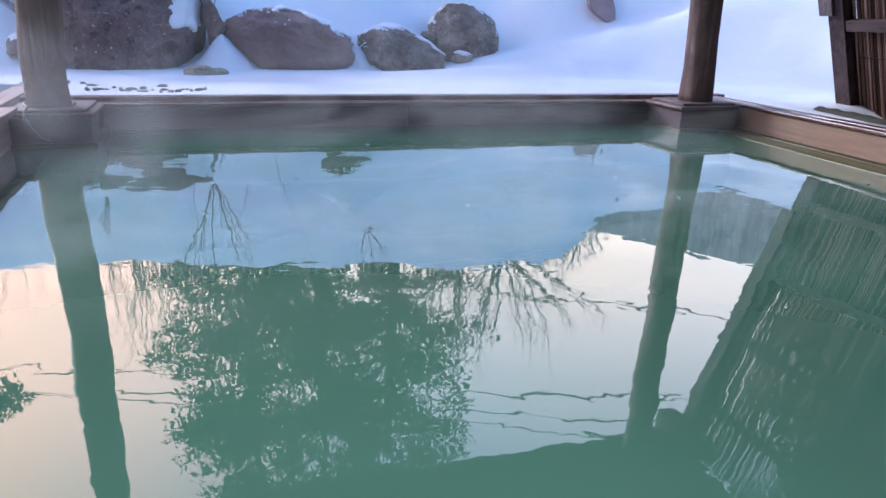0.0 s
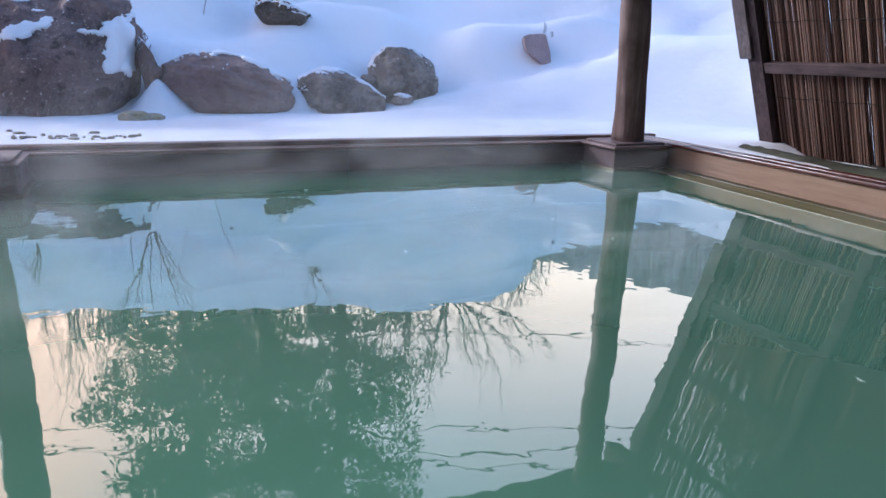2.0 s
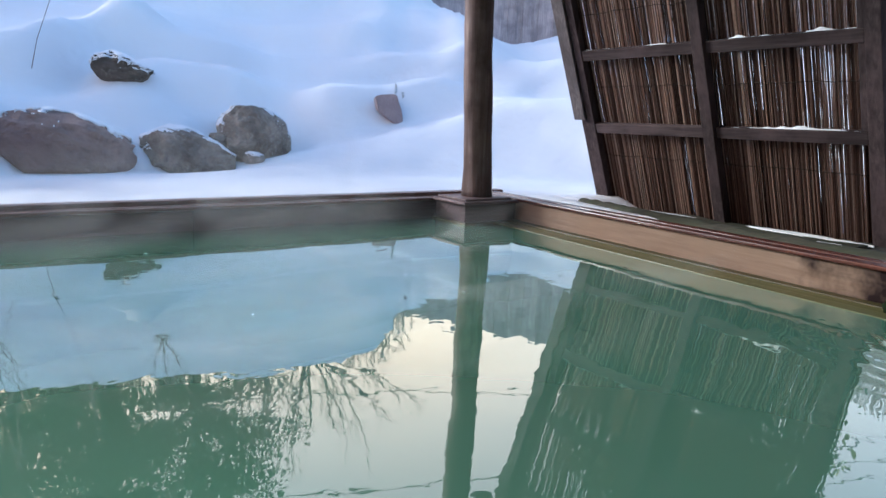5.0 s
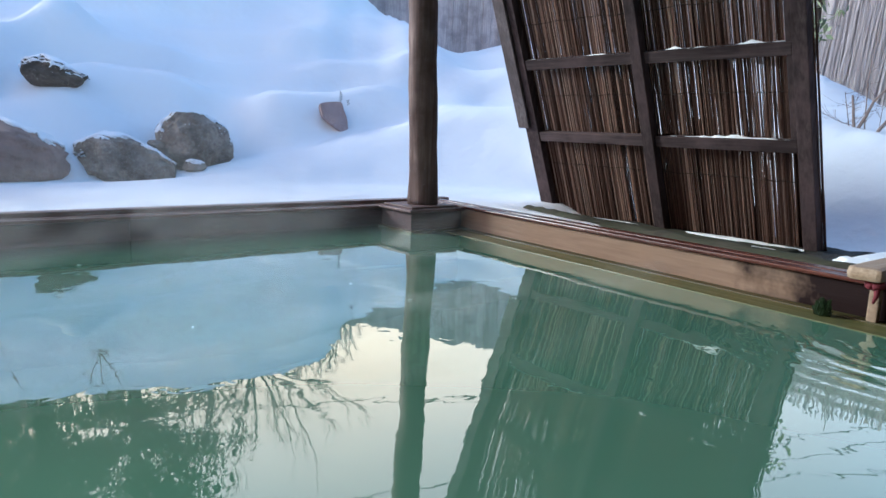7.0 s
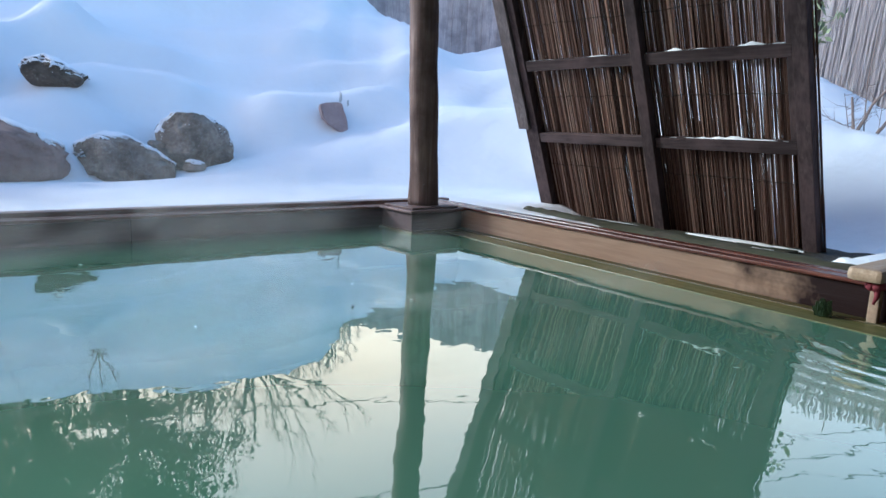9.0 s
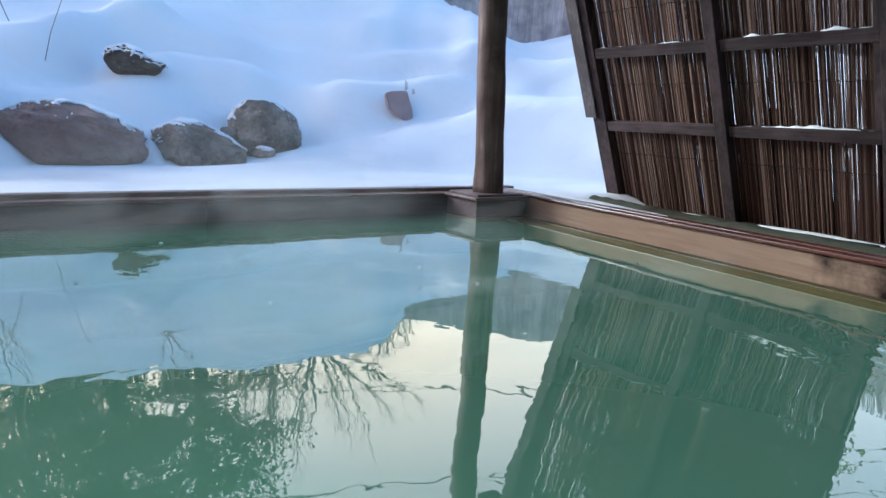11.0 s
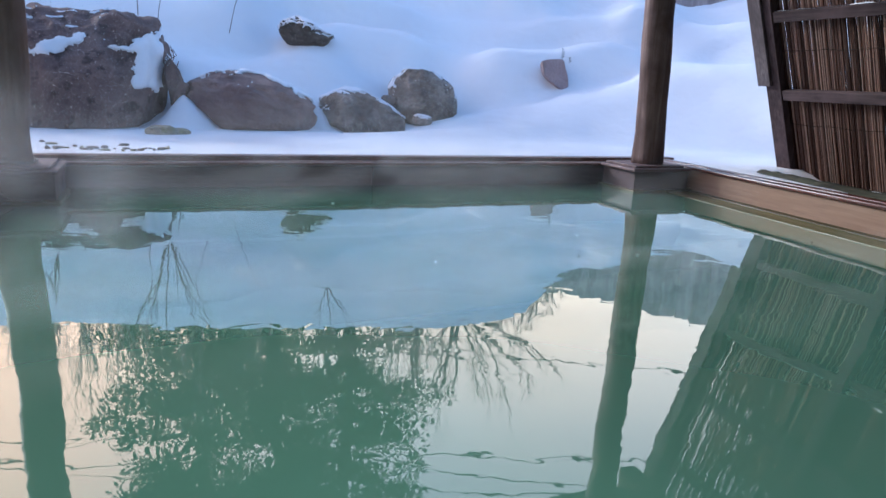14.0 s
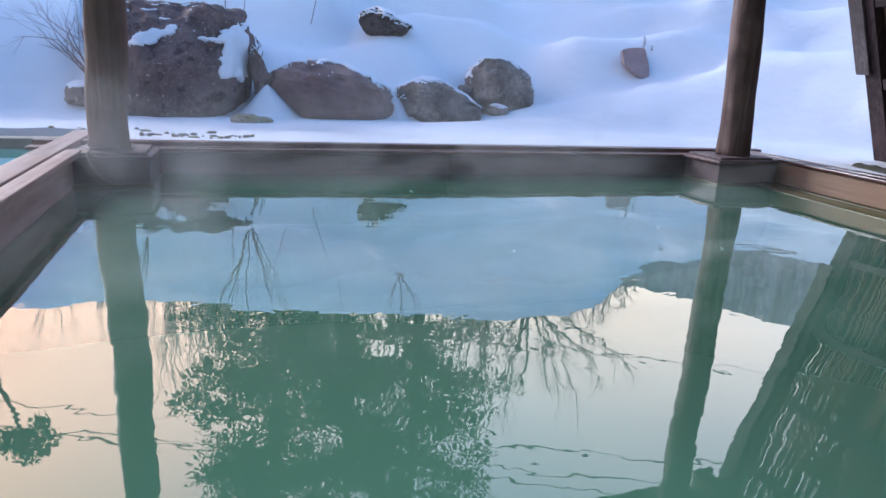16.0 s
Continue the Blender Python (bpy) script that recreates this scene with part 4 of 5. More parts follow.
# the mossy log between the rim and the screen, on a strip of dark wet boards
bm = bmesh.new()
pts = []
for i in range(31):
    t = i / 30
    y = 0.80 + 2.42 * t
    pts.append((2.800 + 0.14 * t + 0.42 * t * t + 0.010 * fbm(i * 0.5, 1.0), y, 0.090 - 0.040 * t * t + 0.006 * fbm(i * 0.6, 4.0)))
add_tube(bm, pts, [0.056 + 0.008 * fbm(i * 0.9, 8.0) for i in range(31)], 14)
tagged(part("ground_beam", bm, MOSSY_LOG, None, "", True), "dark mossy round log between the rim and the screen", "log")
verts, faces = [], []
for i in range(61):
    y = 1.30 + 1.95 * i / 60
    t = (y - 0.80) / 2.42
    near_x = 2.80 + 0.14 * t + 0.42 * t * t
    for j in range(25):
        u = j / 24
        x = near_x + (4.02 - near_x) * u
        verts.append((x, y, 0.026 + 0.010 * fbm(x * 9, y * 7, 3.0, 3)))
for i in range(60):
    for j in range(24):
        p = i * 25 + j
        faces.append((p, p + 25, p + 26, p + 1))
me = bpy.data.meshes.new("wet_soil")
me.from_pydata(verts, [], faces)
me.materials.append(MUD)
me.shade_smooth()
tagged(new("wet_soil", me), "dark wet soil between the log and the screen", "soil", kind="stuff")
deck = empty("foot_board", (3.4, 2.3, 0.0))
tagged(deck, "dark wet boards at the foot of the reed screen", "boards")
for x0, x1, y0, y1 in ((3.44, 3.555, 1.75, 3.10), (3.56, 3.69, 1.60, 3.18)):
    board("board", deck, (x0, y0, -0.06), (x1, y1, 0.034 + 0.006 * (x0 > 3.5)), MOSSY_LOG, "", 0.012)


def snow_patch(name, centre, size, height, seed, label):
    """A flat ragged lump of old snow."""
    bm = bmesh.new()
    bmesh.ops.create_grid(bm, x_segments=44, y_segments=44, size=1.0)
    drop = []
    for v in bm.verts:
        x, y = v.co.x, v.co.y
        k = 1.0 - math.hypot(x, y) + 0.42 * fbm(x * 2.2 + seed, y * 2.2, seed, 4)
        v.co = Vector((x * size[0], y * size[1], height * min(1.0, max(k, -0.2) * 2.2) ** 1 if k > -0.2 else -0.03))
        if k < -0.02:
            drop.append(v)
    bmesh.ops.delete(bm, geom=drop, context="VERTS")
    ob = part(name, bm, SNOW, None, "", True)
    ob.location = centre
    return tagged(ob, label, "snow")


snow_patch("snow_scrap", (3.66, 1.98, 0.030), (0.06, 0.40, 0.022), 0.016, 2.0, "old snow banked along the foot of the screen")
snow_patch("snow_scrap", (3.52, 1.72, 0.024), (0.09, 0.10, 0.022), 0.014, 5.0, "ragged old snow on the dark boards")
snow_patch("snow_scrap", (3.69, 2.80, 0.030), (0.03, 0.30, 0.02), 0.010, 9.0, "thin crust of snow on the dark boards")
snow_patch("snow_scrap", (3.56, 2.98, 0.028), (0.05, 0.12, 0.02), 0.012, 12.0, "crumbled snow on the dark boards")
snow_patch("snow_scrap", (3.55, 2.72, 0.026), (0.04, 0.12, 0.02), 0.014, 14.0, "crumbled snow on the dark boards")
snow_patch("snow_scrap", (3.02, 2.75, 0.085), (0.10, 0.55, 0.02), 0.020, 15.0, "low snow between the rim and the log")
snow_patch("snow_scrap", (3.02, 1.06, 0.09), (0.14, 0.16, 0.02), 0.040, 18.0, "lump of old snow at the end of the log")
snow_patch("snow_scrap", (2.87, 1.06, 0.10), (0.04, 0.10, 0.02), 0.025, 21.0, "lump of old snow against the rim")


# ---- wooden spout on the rim ----
spout = empty("water_spout", (2.60, 0.90, 0.147))
tagged(spout, "light wooden water spout resting on the rim", "spout")
board("trough", spout, (2.50, 0.82, 0.142), (3.00, 0.93, 0.188), SPOUT_WOOD, "", 0.018)
board("prop", spout, (2.545, 0.835, -0.2), (2.577, 0.867, 0.141), SPOUT_WOOD)
bm = bmesh.new()
add_tube(bm, [(2.43, 0.86, 0.125), (2.45, 0.84, 0.13), (2.50, 0.845, 0.128), (2.505, 0.87, 0.127), (2.46, 0.885, 0.126), (2.43, 0.865, 0.127)], [0.012] * 6, 8)
add_tube(bm, [(2.44, 0.85, 0.127), (2.43, 0.845, 0.10), (2.42, 0.85, 0.075)], [0.011, 0.008, 0.004], 6)
bmesh.ops.translate(bm, verts=bm.verts, vec=Vector((0.09, -0.01, 0)) - Vector(spout.location))
part("ribbon", bm, RIBBON, spout, "faded red cloth tied round the prop", True)


# ---- bare shrubs and trees ----
def grow(bm, p, d, length, radius, depth, rng, spread=0.5, droop=0.0, segs=4, kids=(2, 3), sides=4, keep=0.72):
    pts, rad = [p.copy()], [radius]
    for i in range(segs):
        d = (d + Vector((rng.uniform(-1, 1), rng.uniform(-1, 1), rng.uniform(-1, 1))) * 0.13 - Vector((0, 0, droop))).normalized()
        p = p + d * (length / segs)
        pts.append(p.copy())
        rad.append(radius * (1 - 0.45 * (i + 1) / segs))
    add_tube(bm, pts, rad, sides, False)
    if depth <= 0:
        return
    for k in range(rng.randint(*kids)):
        j = rng.randint(max(1, segs - 3), segs)
        axis = Vector((rng.uniform(-1, 1), rng.uniform(-1, 1), rng.uniform(-1, 1))).normalized()
        nd = (Euler((axis * spread * rng.uniform(0.6, 1.3)).to_tuple()).to_matrix() @ d).normalized()
        grow(bm, pts[j], nd, length * keep * rng.uniform(0.7, 1.15), rad[j] * 0.68, depth - 1, rng, spread, droop, segs, kids, max(3, sides - 1), keep)


def bare_plant(name, at, stems, height, radius, depth, seed, label, category, spread=0.45, out=0.35, droop=0.0, group="", towards=(0, 0, 0), bark=None):
    rng = random.Random(seed)
    thing = empty(name, at)
    tagged(thing, label, category, group)
    for k in range(stems):
        bm = bmesh.new()
        a = 2 * math.pi * (k + rng.random() * 0.6) / stems
        d = (Vector((math.cos(a) * out, math.sin(a) * out, 1)) + Vector(towards)).normalized()
        grow(bm, Vector((0, 0, -0.05)), d, height * 0.42 * rng.uniform(0.8, 1.2), radius * rng.uniform(0.7, 1.1), depth, rng, spread, droop)
        part("stem" if stems > 1 else "branches", bm, bark or TWIG, thing)
    return thing


def on_ground(a, d, dz=0.0):
    x, y = d * math.sin(radians(a)), d * math.cos(radians(a))
    return (x, y, ground_height(x, y) + dz)


bare_plant("bare_shrub", on_ground(-0.1, 8.3), 6, 2.1, 0.009, 1, 3, "leafless shrub with thin stems in the snow", "shrub", 0.22, 0.42, 0, "shrubs on the bank")
for a, d, hh, sd, tow in ((4.6, 7.2, 2.4, 8, (0.12, 0, 0)), (-0.4, 7.2, 2.2, 9, (0.02, 0, 0)), (2.9, 7.7, 1.6, 10, (-0.3, 0, 0)), (-1.6, 7.3, 1.8, 12, (0.1, 0, 0))):
    bare_plant("bare_shrub", on_ground(a, d), 1, hh, 0.0045, 0, sd, "single thin bare stem rising from the snow", "shrub", 0.3, 0.05, 0, "shrubs on the bank", tow)
bare_plant("bare_shrub", on_ground(12.3, 9.6), 3, 1.1, 0.010, 1, 14, "a few bare stems near the crest of the bank", "shrub", 0.4, 0.3, 0, "shrubs on the bank")
bare_plant("grass_tuft", on_ground(12.3, 9.55), 26, 0.22, 0.006, 1, 15, "low tuft of dry grass poking out of the snow", "grass", 0.5, 1.4, 0, "shrubs on the bank")
bare_plant("bare_shrub", on_ground(-8.0, 8.4), 2, 1.1, 0.010, 1, 19, "thin bare stem standing in the snow", "shrub", 0.25, 0.12, 0, "shrubs on the bank")
bare_plant("bare_shrub", on_ground(-10.7, 6.45), 7, 1.25, 0.0090, 4, 31, "pale leafless many-stemmed shrub beside a small rock", "shrub", 0.75, 0.55, -0.02, "shrubs on the bank", (-0.34, -0.1, 0), TWIG_PALE)
# a small leafless bush with a forked trunk on the mound behind the screen
bush = empty("bare_shrub", (4.88, 1.87, ground_height(4.88, 1.87)))
tagged(bush, "small leafless forked bush on a snow mound", "shrub", "shrubs on the bank")
rng = random.Random(41)
for r0, line in ((0.013, ((4.88, 1.87, 0.35), (4.87, 1.89, 0.66), (4.86, 1.92, 0.88))), (0.012, ((4.87, 1.885, 0.64), (4.89, 1.84, 0.75), (4.90, 1.81, 0.84), (4.93, 1.72, 0.96))),
                 (0.014, ((4.90, 1.80, 0.40), (4.91, 1.78, 0.64), (4.94, 1.70, 0.78))), (0.004, ((4.87, 1.88, 0.38), (4.86, 1.92, 0.69), (4.84, 1.96, 0.90))),
                 (0.005, ((4.90, 1.81, 0.42), (4.89, 1.84, 0.70), (4.88, 1.85, 0.98), (4.90, 1.83, 1.34))), (0.005, ((4.80, 2.06, 0.56), (4.83, 1.99, 0.55), (4.86, 1.90, 0.42))),
                 (0.003, ((4.87, 1.89, 0.69), (4.84, 1.96, 0.71), (4.79, 2.07, 0.77))), (0.003, ((4.91, 1.77, 0.42), (4.92, 1.76, 0.88)))):
    bm = bmesh.new()
    pts = [Vector(p) - Vector(bush.location) for p in line]
    add_tube(bm, pts, [r0 * (1 - 0.5 * k / (len(pts) - 1)) for k in range(len(pts))], 6)
    for k in range(5):
        u = rng.uniform(0.3, 1.0) * (len(pts) - 1)
        k0 = min(int(u), len(pts) - 2)
        p = pts[k0].lerp(pts[k0 + 1], u - k0)
        grow(bm, p, Vector((rng.uniform(-0.6, 0.6), rng.uniform(-1, 1), rng.uniform(0.0, 0.8))).normalized(), rng.uniform(0.06, 0.14), 0.0018, 1, rng, 0.5)
    part("branch", bm, TWIG_PALE, bush)

# the small sprig beside the slab
sprig = empty("sprig", (3.80, 6.42, ground_height(3.80, 6.42)))
sprig.scale = (0.62, 0.62, 0.62)
tagged(sprig, "tiny leafy sprig poking out of the snow", "sprig")
bm = bmesh.new()
add_tube(bm, [(0, 0, -0.1), (0.004, 0, 0.10), (-0.006, 0, 0.26)], [0.004, 0.003, 0.002], 4)
add_tube(bm, [(0.12, -0.02, -0.1), (0.13, 0, 0.04), (0.15, 0, 0.14)], [0.004, 0.003, 0.002], 4)
part("stem", bm, TWIG, sprig)
rng = random.Random(6)
for x, z0, z1, n in ((0, 0.12, 0.28, 9), (0.14, 0.05, 0.15, 6)):
    for k in range(n):
        z = z0 + (z1 - z0) * k / n
        bm = bmesh.new()
        s = 1 if k % 2 else -1
        b = Vector((x, 0, z))
        e = b + Vector((s * rng.uniform(0.02, 0.035), rng.uniform(-0.02, 0.02), rng.uniform(0.0, 0.02)))
        m = (b + e) / 2
        vs = [bm.verts.new(v) for v in (b, m + Vector((0, 0, 0.010)), e, m - Vector((0, 0.004, 0.010)))]
        bm.faces.new(vs)
        part("leaf", bm, NEEDLE, sprig)


def leaf_cloud(centres, leaves, size, rng, droop=0.5, flat=0.5):
    """Many small pointed leaves in clumps round the given centres; returns vertices and faces."""
    verts, faces = [], []
    for c, rad in centres:
        for _ in range(int(leaves * (rad ** 1.6))):
            o = Vector((rng.gauss(0, 1), rng.gauss(0, 1), rng.gauss(0, 1))).normalized() * rng.random() ** 0.45
            o = Vector((o.x, o.y, o.z * flat)) * rad * 0.82
            p = Vector(c) + o
            d = Vector((o.x + rng.uniform(-0.3, 0.3), o.y + rng.uniform(-0.3, 0.3), rng.uniform(-0.4, 0.3) - droop * rad * 0.5)).normalized()
            s = size * rng.uniform(0.6, 1.3)
            side = d.cross(Vector((rng.uniform(-1, 1), rng.uniform(-1, 1), rng.uniform(-1, 1)))).normalized() * s * 0.22
            n = len(verts)
            verts += [p - d * s * 0.1, p + d * s * 0.35 + side, p + d * s, p + d * s * 0.35 - side]
            faces.append((n, n + 1, n + 2, n + 3))
    return verts, faces


def mesh_part(name, verts, faces, material, parent, label=""):
    me = bpy.data.meshes.new(name)
    me.from_pydata([tuple(v) for v in verts], [], faces)
    me.materials.append(material)
    ob = new(name, me)
    ob.parent = parent
    if label:
        ob["label"] = label
    return ob


def conifer(at, height, width, seed, first=0.25, leaves=46, size=0.5, bulge=0.5, label="tall dark evergreen tree behind the bank"):
    """A conifer: tapered trunk, tiers of drooping limbs with leafy clumps at their outer halves."""
    rng = random.Random(seed)
    tree = empty("evergreen_tree", at)
    tagged(tree, label, "tree", "evergreens behind the bank")
    bm = bmesh.new()
    pts = [(0.15 * fbm(i * 0.4, seed), 0.15 * fbm(i * 0.4, seed + 5), height * i / 14 - (0.4 if i == 0 else 0)) for i in range(15)]
    add_tube(bm, pts, [0.019 * height * (1.02 - i / 14) + 0.02 for i in range(15)], 9)
    part("trunk", bm, BARK, tree, "", True)
    limbs = bmesh.new()
    centres = []
    h = first * height
    while h < height * 0.985:
        s = (h / height - first) / (1 - first)
        reach = width * 0.5 * (math.sin(math.pi * min(1, (s * 0.80 + 0.10) ** bulge)) ** 0.75) * rng.uniform(0.88, 1.06)
        for k in range(rng.randint(5, 7)):
            a = rng.uniform(0, 2 * math.pi)
            r = reach * rng.uniform(0.5, 1.05)
            tip = Vector((math.cos(a) * r, math.sin(a) * r, h + r * rng.uniform(-0.15, 0.25)))
            root = Vector((0, 0, h + rng.uniform(-0.3, 0.3)))
            mid = root.lerp(tip, 0.55) + Vector((0, 0, 0.08 * r))
            add_tube(limbs, [root, mid, tip], [0.05 + 0.008 * r, 0.035, 0.012], 4, False)
            n = max(2, int(r / 0.75))
            for j in range(n):
                f = 0.35 + 0.65 * (j + 1) / n
                c = root.lerp(tip, f) + Vector((rng.uniform(-0.3, 0.3), rng.uniform(-0.3, 0.3), rng.uniform(-0.15, 0.1) + 0.07 * r * (1 - f)))
                centres.append((c, rng.uniform(0.48, 0.86)))
        h += height * rng.uniform(0.022, 0.040)
    part("limbs", limbs, BARK, tree)
    v, f = leaf_cloud(centres, leaves, size, rng, 0.7, 0.72)
    mesh_part("crown", v, f, NEEDLE, tree, "dense drooping dark green foliage")
    return tree


conifer(on_ground(1.9, 24.0), 15.4, 7.2, 111, 0.235, 125, 0.20, 0.62)
conifer(on_ground(14.3, 25.0), 15.6, 7.4, 202, 0.26, 112, 0.20, 0.66)
conifer(on_ground(8.0, 27.0), 20.0, 7.4, 303, 0.36, 105, 0.20, 0.8)
# added mostly out of sight, to block light through the reeds
conifer(on_ground(55.3, 14.5), 9.2, 4.4, 707, 0.10, 210, 0.18, 0.9, "evergreen tree added behind the reed screen to darken its gaps")
for a, dd, hh, ss in ((-1.5, 21, 9, 401), (3.5, 20, 8, 402), (5.6, 21, 10, 403), (8.4, 20.5, 9, 404), (10.2, 22, 9, 405), (14.5, 21, 8, 406), (-4.0, 22, 8, 407)):
    bare_plant("bare_tree", on_ground(a, dd), 1, hh, 0.10, 3, ss, "slender leafless tree on the crest", "tree", 0.35, 0.05, 0, "bare trees behind the bank")


def spreading_tree(at, limbs, left, right, height, seed, label, bark=None, thin=1.0):
    """A low leafless tree: limbs that fan out from one foot, flat at first and then rising, with fine twigs."""
    rng = random.Random(seed)
    tree = empty("bare_tree", at)
    tagged(tree, label, "tree", "bare trees behind the bank")
    for k in range(limbs):
        bm = bmesh.new()
        f = (k + rng.uniform(0.2, 0.8)) / limbs
        side = -left + (left + right) * f
        lie = abs(side) / max(left, right)
        tip = Vector((side, rng.uniform(-0.4, 0.4) * height, height * rng.uniform(0.8, 1.0) * (1 - 0.34 * lie)))
        knee = Vector((side * rng.uniform(0.60, 0.75), tip.y * 0.5, tip.z * rng.uniform(0.34, 0.56)))
        foot = Vector((rng.uniform(-0.10, 0.10), rng.uniform(-0.1, 0.1), -0.15))
        thick = (rng.uniform(0.013, 0.022) + 0.022 * (lie < 0.12)) * thin
        pts, rad = [], []
        for i in range(12):
            t = i / 11
            p = foot * (1 - t) ** 2 + knee * 2 * t * (1 - t) + tip * t * t
            pts.append(p + Vector((0.07 * fbm(t * 3.5, seed + k, 0.2, 3), 0.05 * fbm(t * 3, seed + k, 3.2, 2), 0.06 * fbm(t * 3.5, seed - k, 0.8, 3))))
            rad.append(thick * (1 - 0.80 * t) + 0.003)
        add_tube(bm, pts, rad, 5, False)
        for _ in range(18):
            i = rng.randint(2, 11)
            run = (pts[min(i + 1, 11)] - pts[i - 1]).normalized()
            way = (run + Vector((rng.uniform(-0.7, 0.7), rng.uniform(-0.7, 0.7), rng.uniform(-0.2, 0.8)))).normalized()
            grow(bm, pts[i], way, height * rng.uniform(0.14, 0.30), 0.0042 * thin, 2, rng, 0.5, 0.02, 4, (1, 3), 4, 0.72)
        part("limb", bm, bark or TWIG, tree)
    return tree


spreading_tree(on_ground(23.75, 13.2), 14, 1.25, 2.3, 1.95, 501, "low leafless tree with long spreading limbs")
spreading_tree(on_ground(19.6, 13.6), 6, 0.45, 0.9, 1.75, 503, "leafless tree with thin slanting limbs")
spreading_tree(on_ground(17.4, 15.0), 5, 0.5, 0.8, 2.2, 507, "leafless tree with thin slanting limbs")
# crest scrub: the pale bark colour stands in for haze
for a, dd, hh, ss in ((27.3, 13.0, 0.42, 521), (28.6, 12.6, 0.50, 523), (29.7, 12.2, 0.50, 525), (30.6, 11.9, 0.55, 527), (31.3, 11.7, 0.42, 529)):
    spreading_tree(on_ground(a, dd), 6, hh * 0.8, hh * 0.8, hh, ss, "knee-high leafless scrub along the crest", TWIG_PALE, 0.5)
for k, (a, dd, hh) in enumerate(((-11.0, 17, 5), (-9.4, 18, 5.5), (-8.2, 17, 5), (-6.8, 18, 6), (-5.4, 17.5, 6), (-13.5, 18, 4),
                                 (-7.5, 17.2, 4.4), (-6.2, 17.4, 4.8), (-5.8, 17.0, 4.2), (-4.9, 17.6, 4.6), (-4.3, 17.2, 4.2), (-3.6, 17.5, 4.4), (-10.2, 17.4, 4.0))):
    bare_plant("bare_tree", on_ground(a, dd), 2, hh, 0.036, 3, 600 + k, "thin leafless sapling on the crest", "tree", 0.24, 0.10, 0, "bare trees behind the bank")

# a leafy bough to one side
rng = random.Random(77)
bough = empty("evergreen_tree", on_ground(-19.5, 16))
tagged(bough, "small evergreen with a few leafy boughs", "tree", "evergreens behind the bank")
bm = bmesh.new()
add_tube(bm, [(0, 0, -0.3), (0.10, 0, 2.0), (0.40, 0, 3.3), (0.70, 0.05, 4.5)], [0.10, 0.07, 0.045, 0.02], 7)
part("trunk", bm, BARK, bough, "", True)
v, f = leaf_cloud([((0.45, 0, 4.15), 0.42), ((0.75, 0.1, 4.30), 0.50), ((1.05, 0, 4.22), 0.36), ((0.65, 0.1, 4.55), 0.38), ((0.25, 0, 4.3), 0.35), ((0.9, 0.1, 4.0), 0.30)], 620, 0.13, rng)
mesh_part("crown", v, f, NEEDLE, bough)

# cables that cross the sky
for z, turn, sag in ((14.35, 20.0, 0.25), (15.35, 20.0, 0.3), (15.9, 22.0, 0.6), (10.15, 27.0, 0.3)):
    bm = bmesh.new()
    mid = Vector((26 * math.sin(radians(turn)), 26 * math.cos(radians(turn)), z))
    way = Vector((math.cos(radians(turn)), -math.sin(radians(turn)), 0))
    pts = [mid + way * (38 * (i / 20 - 1)) + Vector((0, 0, sag * (i / 20 - 1) ** 2)) for i in range(41)]
    add_tube(bm, pts, [0.028] * 41, 5)
    tagged(part("overhead_cable", bm, CABLE), "thin black overhead cable slung across the sky", "cable", "cables overhead")


# ---- fences behind the bank ----
def fence(corners, z_top, z_bottom, name, piece, step, material, width, thick, seed, label, thin=False):
    rng = random.Random(seed)
    thing = empty(name, (corners[0][0], corners[0][1], z_bottom[0]))
    tagged(thing, label, "fence")
    o = Vector(thing.location)
    bm_all = bmesh.new()
    count = len(corners) - 1
    for k in range(count):
        a, b = Vector((*corners[k], 0)), Vector((*corners[k + 1], 0))
        d = (b - a)
        n = max(1, int(d.length / step))
        ang = math.atan2(d.y, d.x)
        for i in range(n):
            p = a.lerp(b, (i + 0.5) / n)
            s = (k + (i + 0.5) / n) / count
            zt = z_top[k] + (z_top[k + 1] - z_top[k]) * (i + 0.5) / n + rng.uniform(-0.04, 0.03)
            zb = z_bottom[k] + (z_bottom[k + 1] - z_bottom[k]) * (i + 0.5) / n
            m = Matrix.Translation(p - Vector((o.x, o.y, o.z))) @ Matrix.Rotation(ang + rng.uniform(-0.01, 0.01), 4, "Z") @ Matrix.Translation((0, 0.022 * (i % 2), 0))
            if thin:
                tilt = rng.uniform(0.08, 0.42)
                add_tube(bm_all, [m @ Vector((0, rng.uniform(-0.02, 0.02), zb)), m @ Vector((tilt, 0, zt + rng.uniform(-0.15, 0.1)))], [width, width * 0.8], 4, False)
            else:
                bm = box((-width / 2, -thick / 2, zb), (width / 2, thick / 2, zt), 0.004, m)
                part(piece, bm, material, thing)
        if not thin:
            for zz in (0.3, 0.8):
                m = Matrix.Translation(a - o) @ Matrix.Rotation(ang, 4, "Z")
                bm = box((0, 0.03, z_bottom[k] + (z_top[k] - z_bottom[k]) * zz), (d.length, 0.08, z_bottom[k] + (z_top[k] - z_bottom[k]) * zz + 0.09), 0.004, m)
                part("crossbar", bm, material, thing)
    if thin:
        part(piece, bm_all, material, thing)["kind"] = "stuff"
        for k in range(count):
            a, b = Vector((*corners[k], 0)), Vector((*corners[k + 1], 0))
            m = Matrix.Translation(a - o + Vector((0.06, 0, 0))) @ Matrix.Rotation(math.atan2((b - a).y, (b - a).x), 4, "Z")
            part("backing", box((0, -0.005, min(z_bottom)), ((b - a).length, 0.005, min(z_top) - 0.08), 0, m), material, thing)
    else:
        bm_all.free()
    return thing


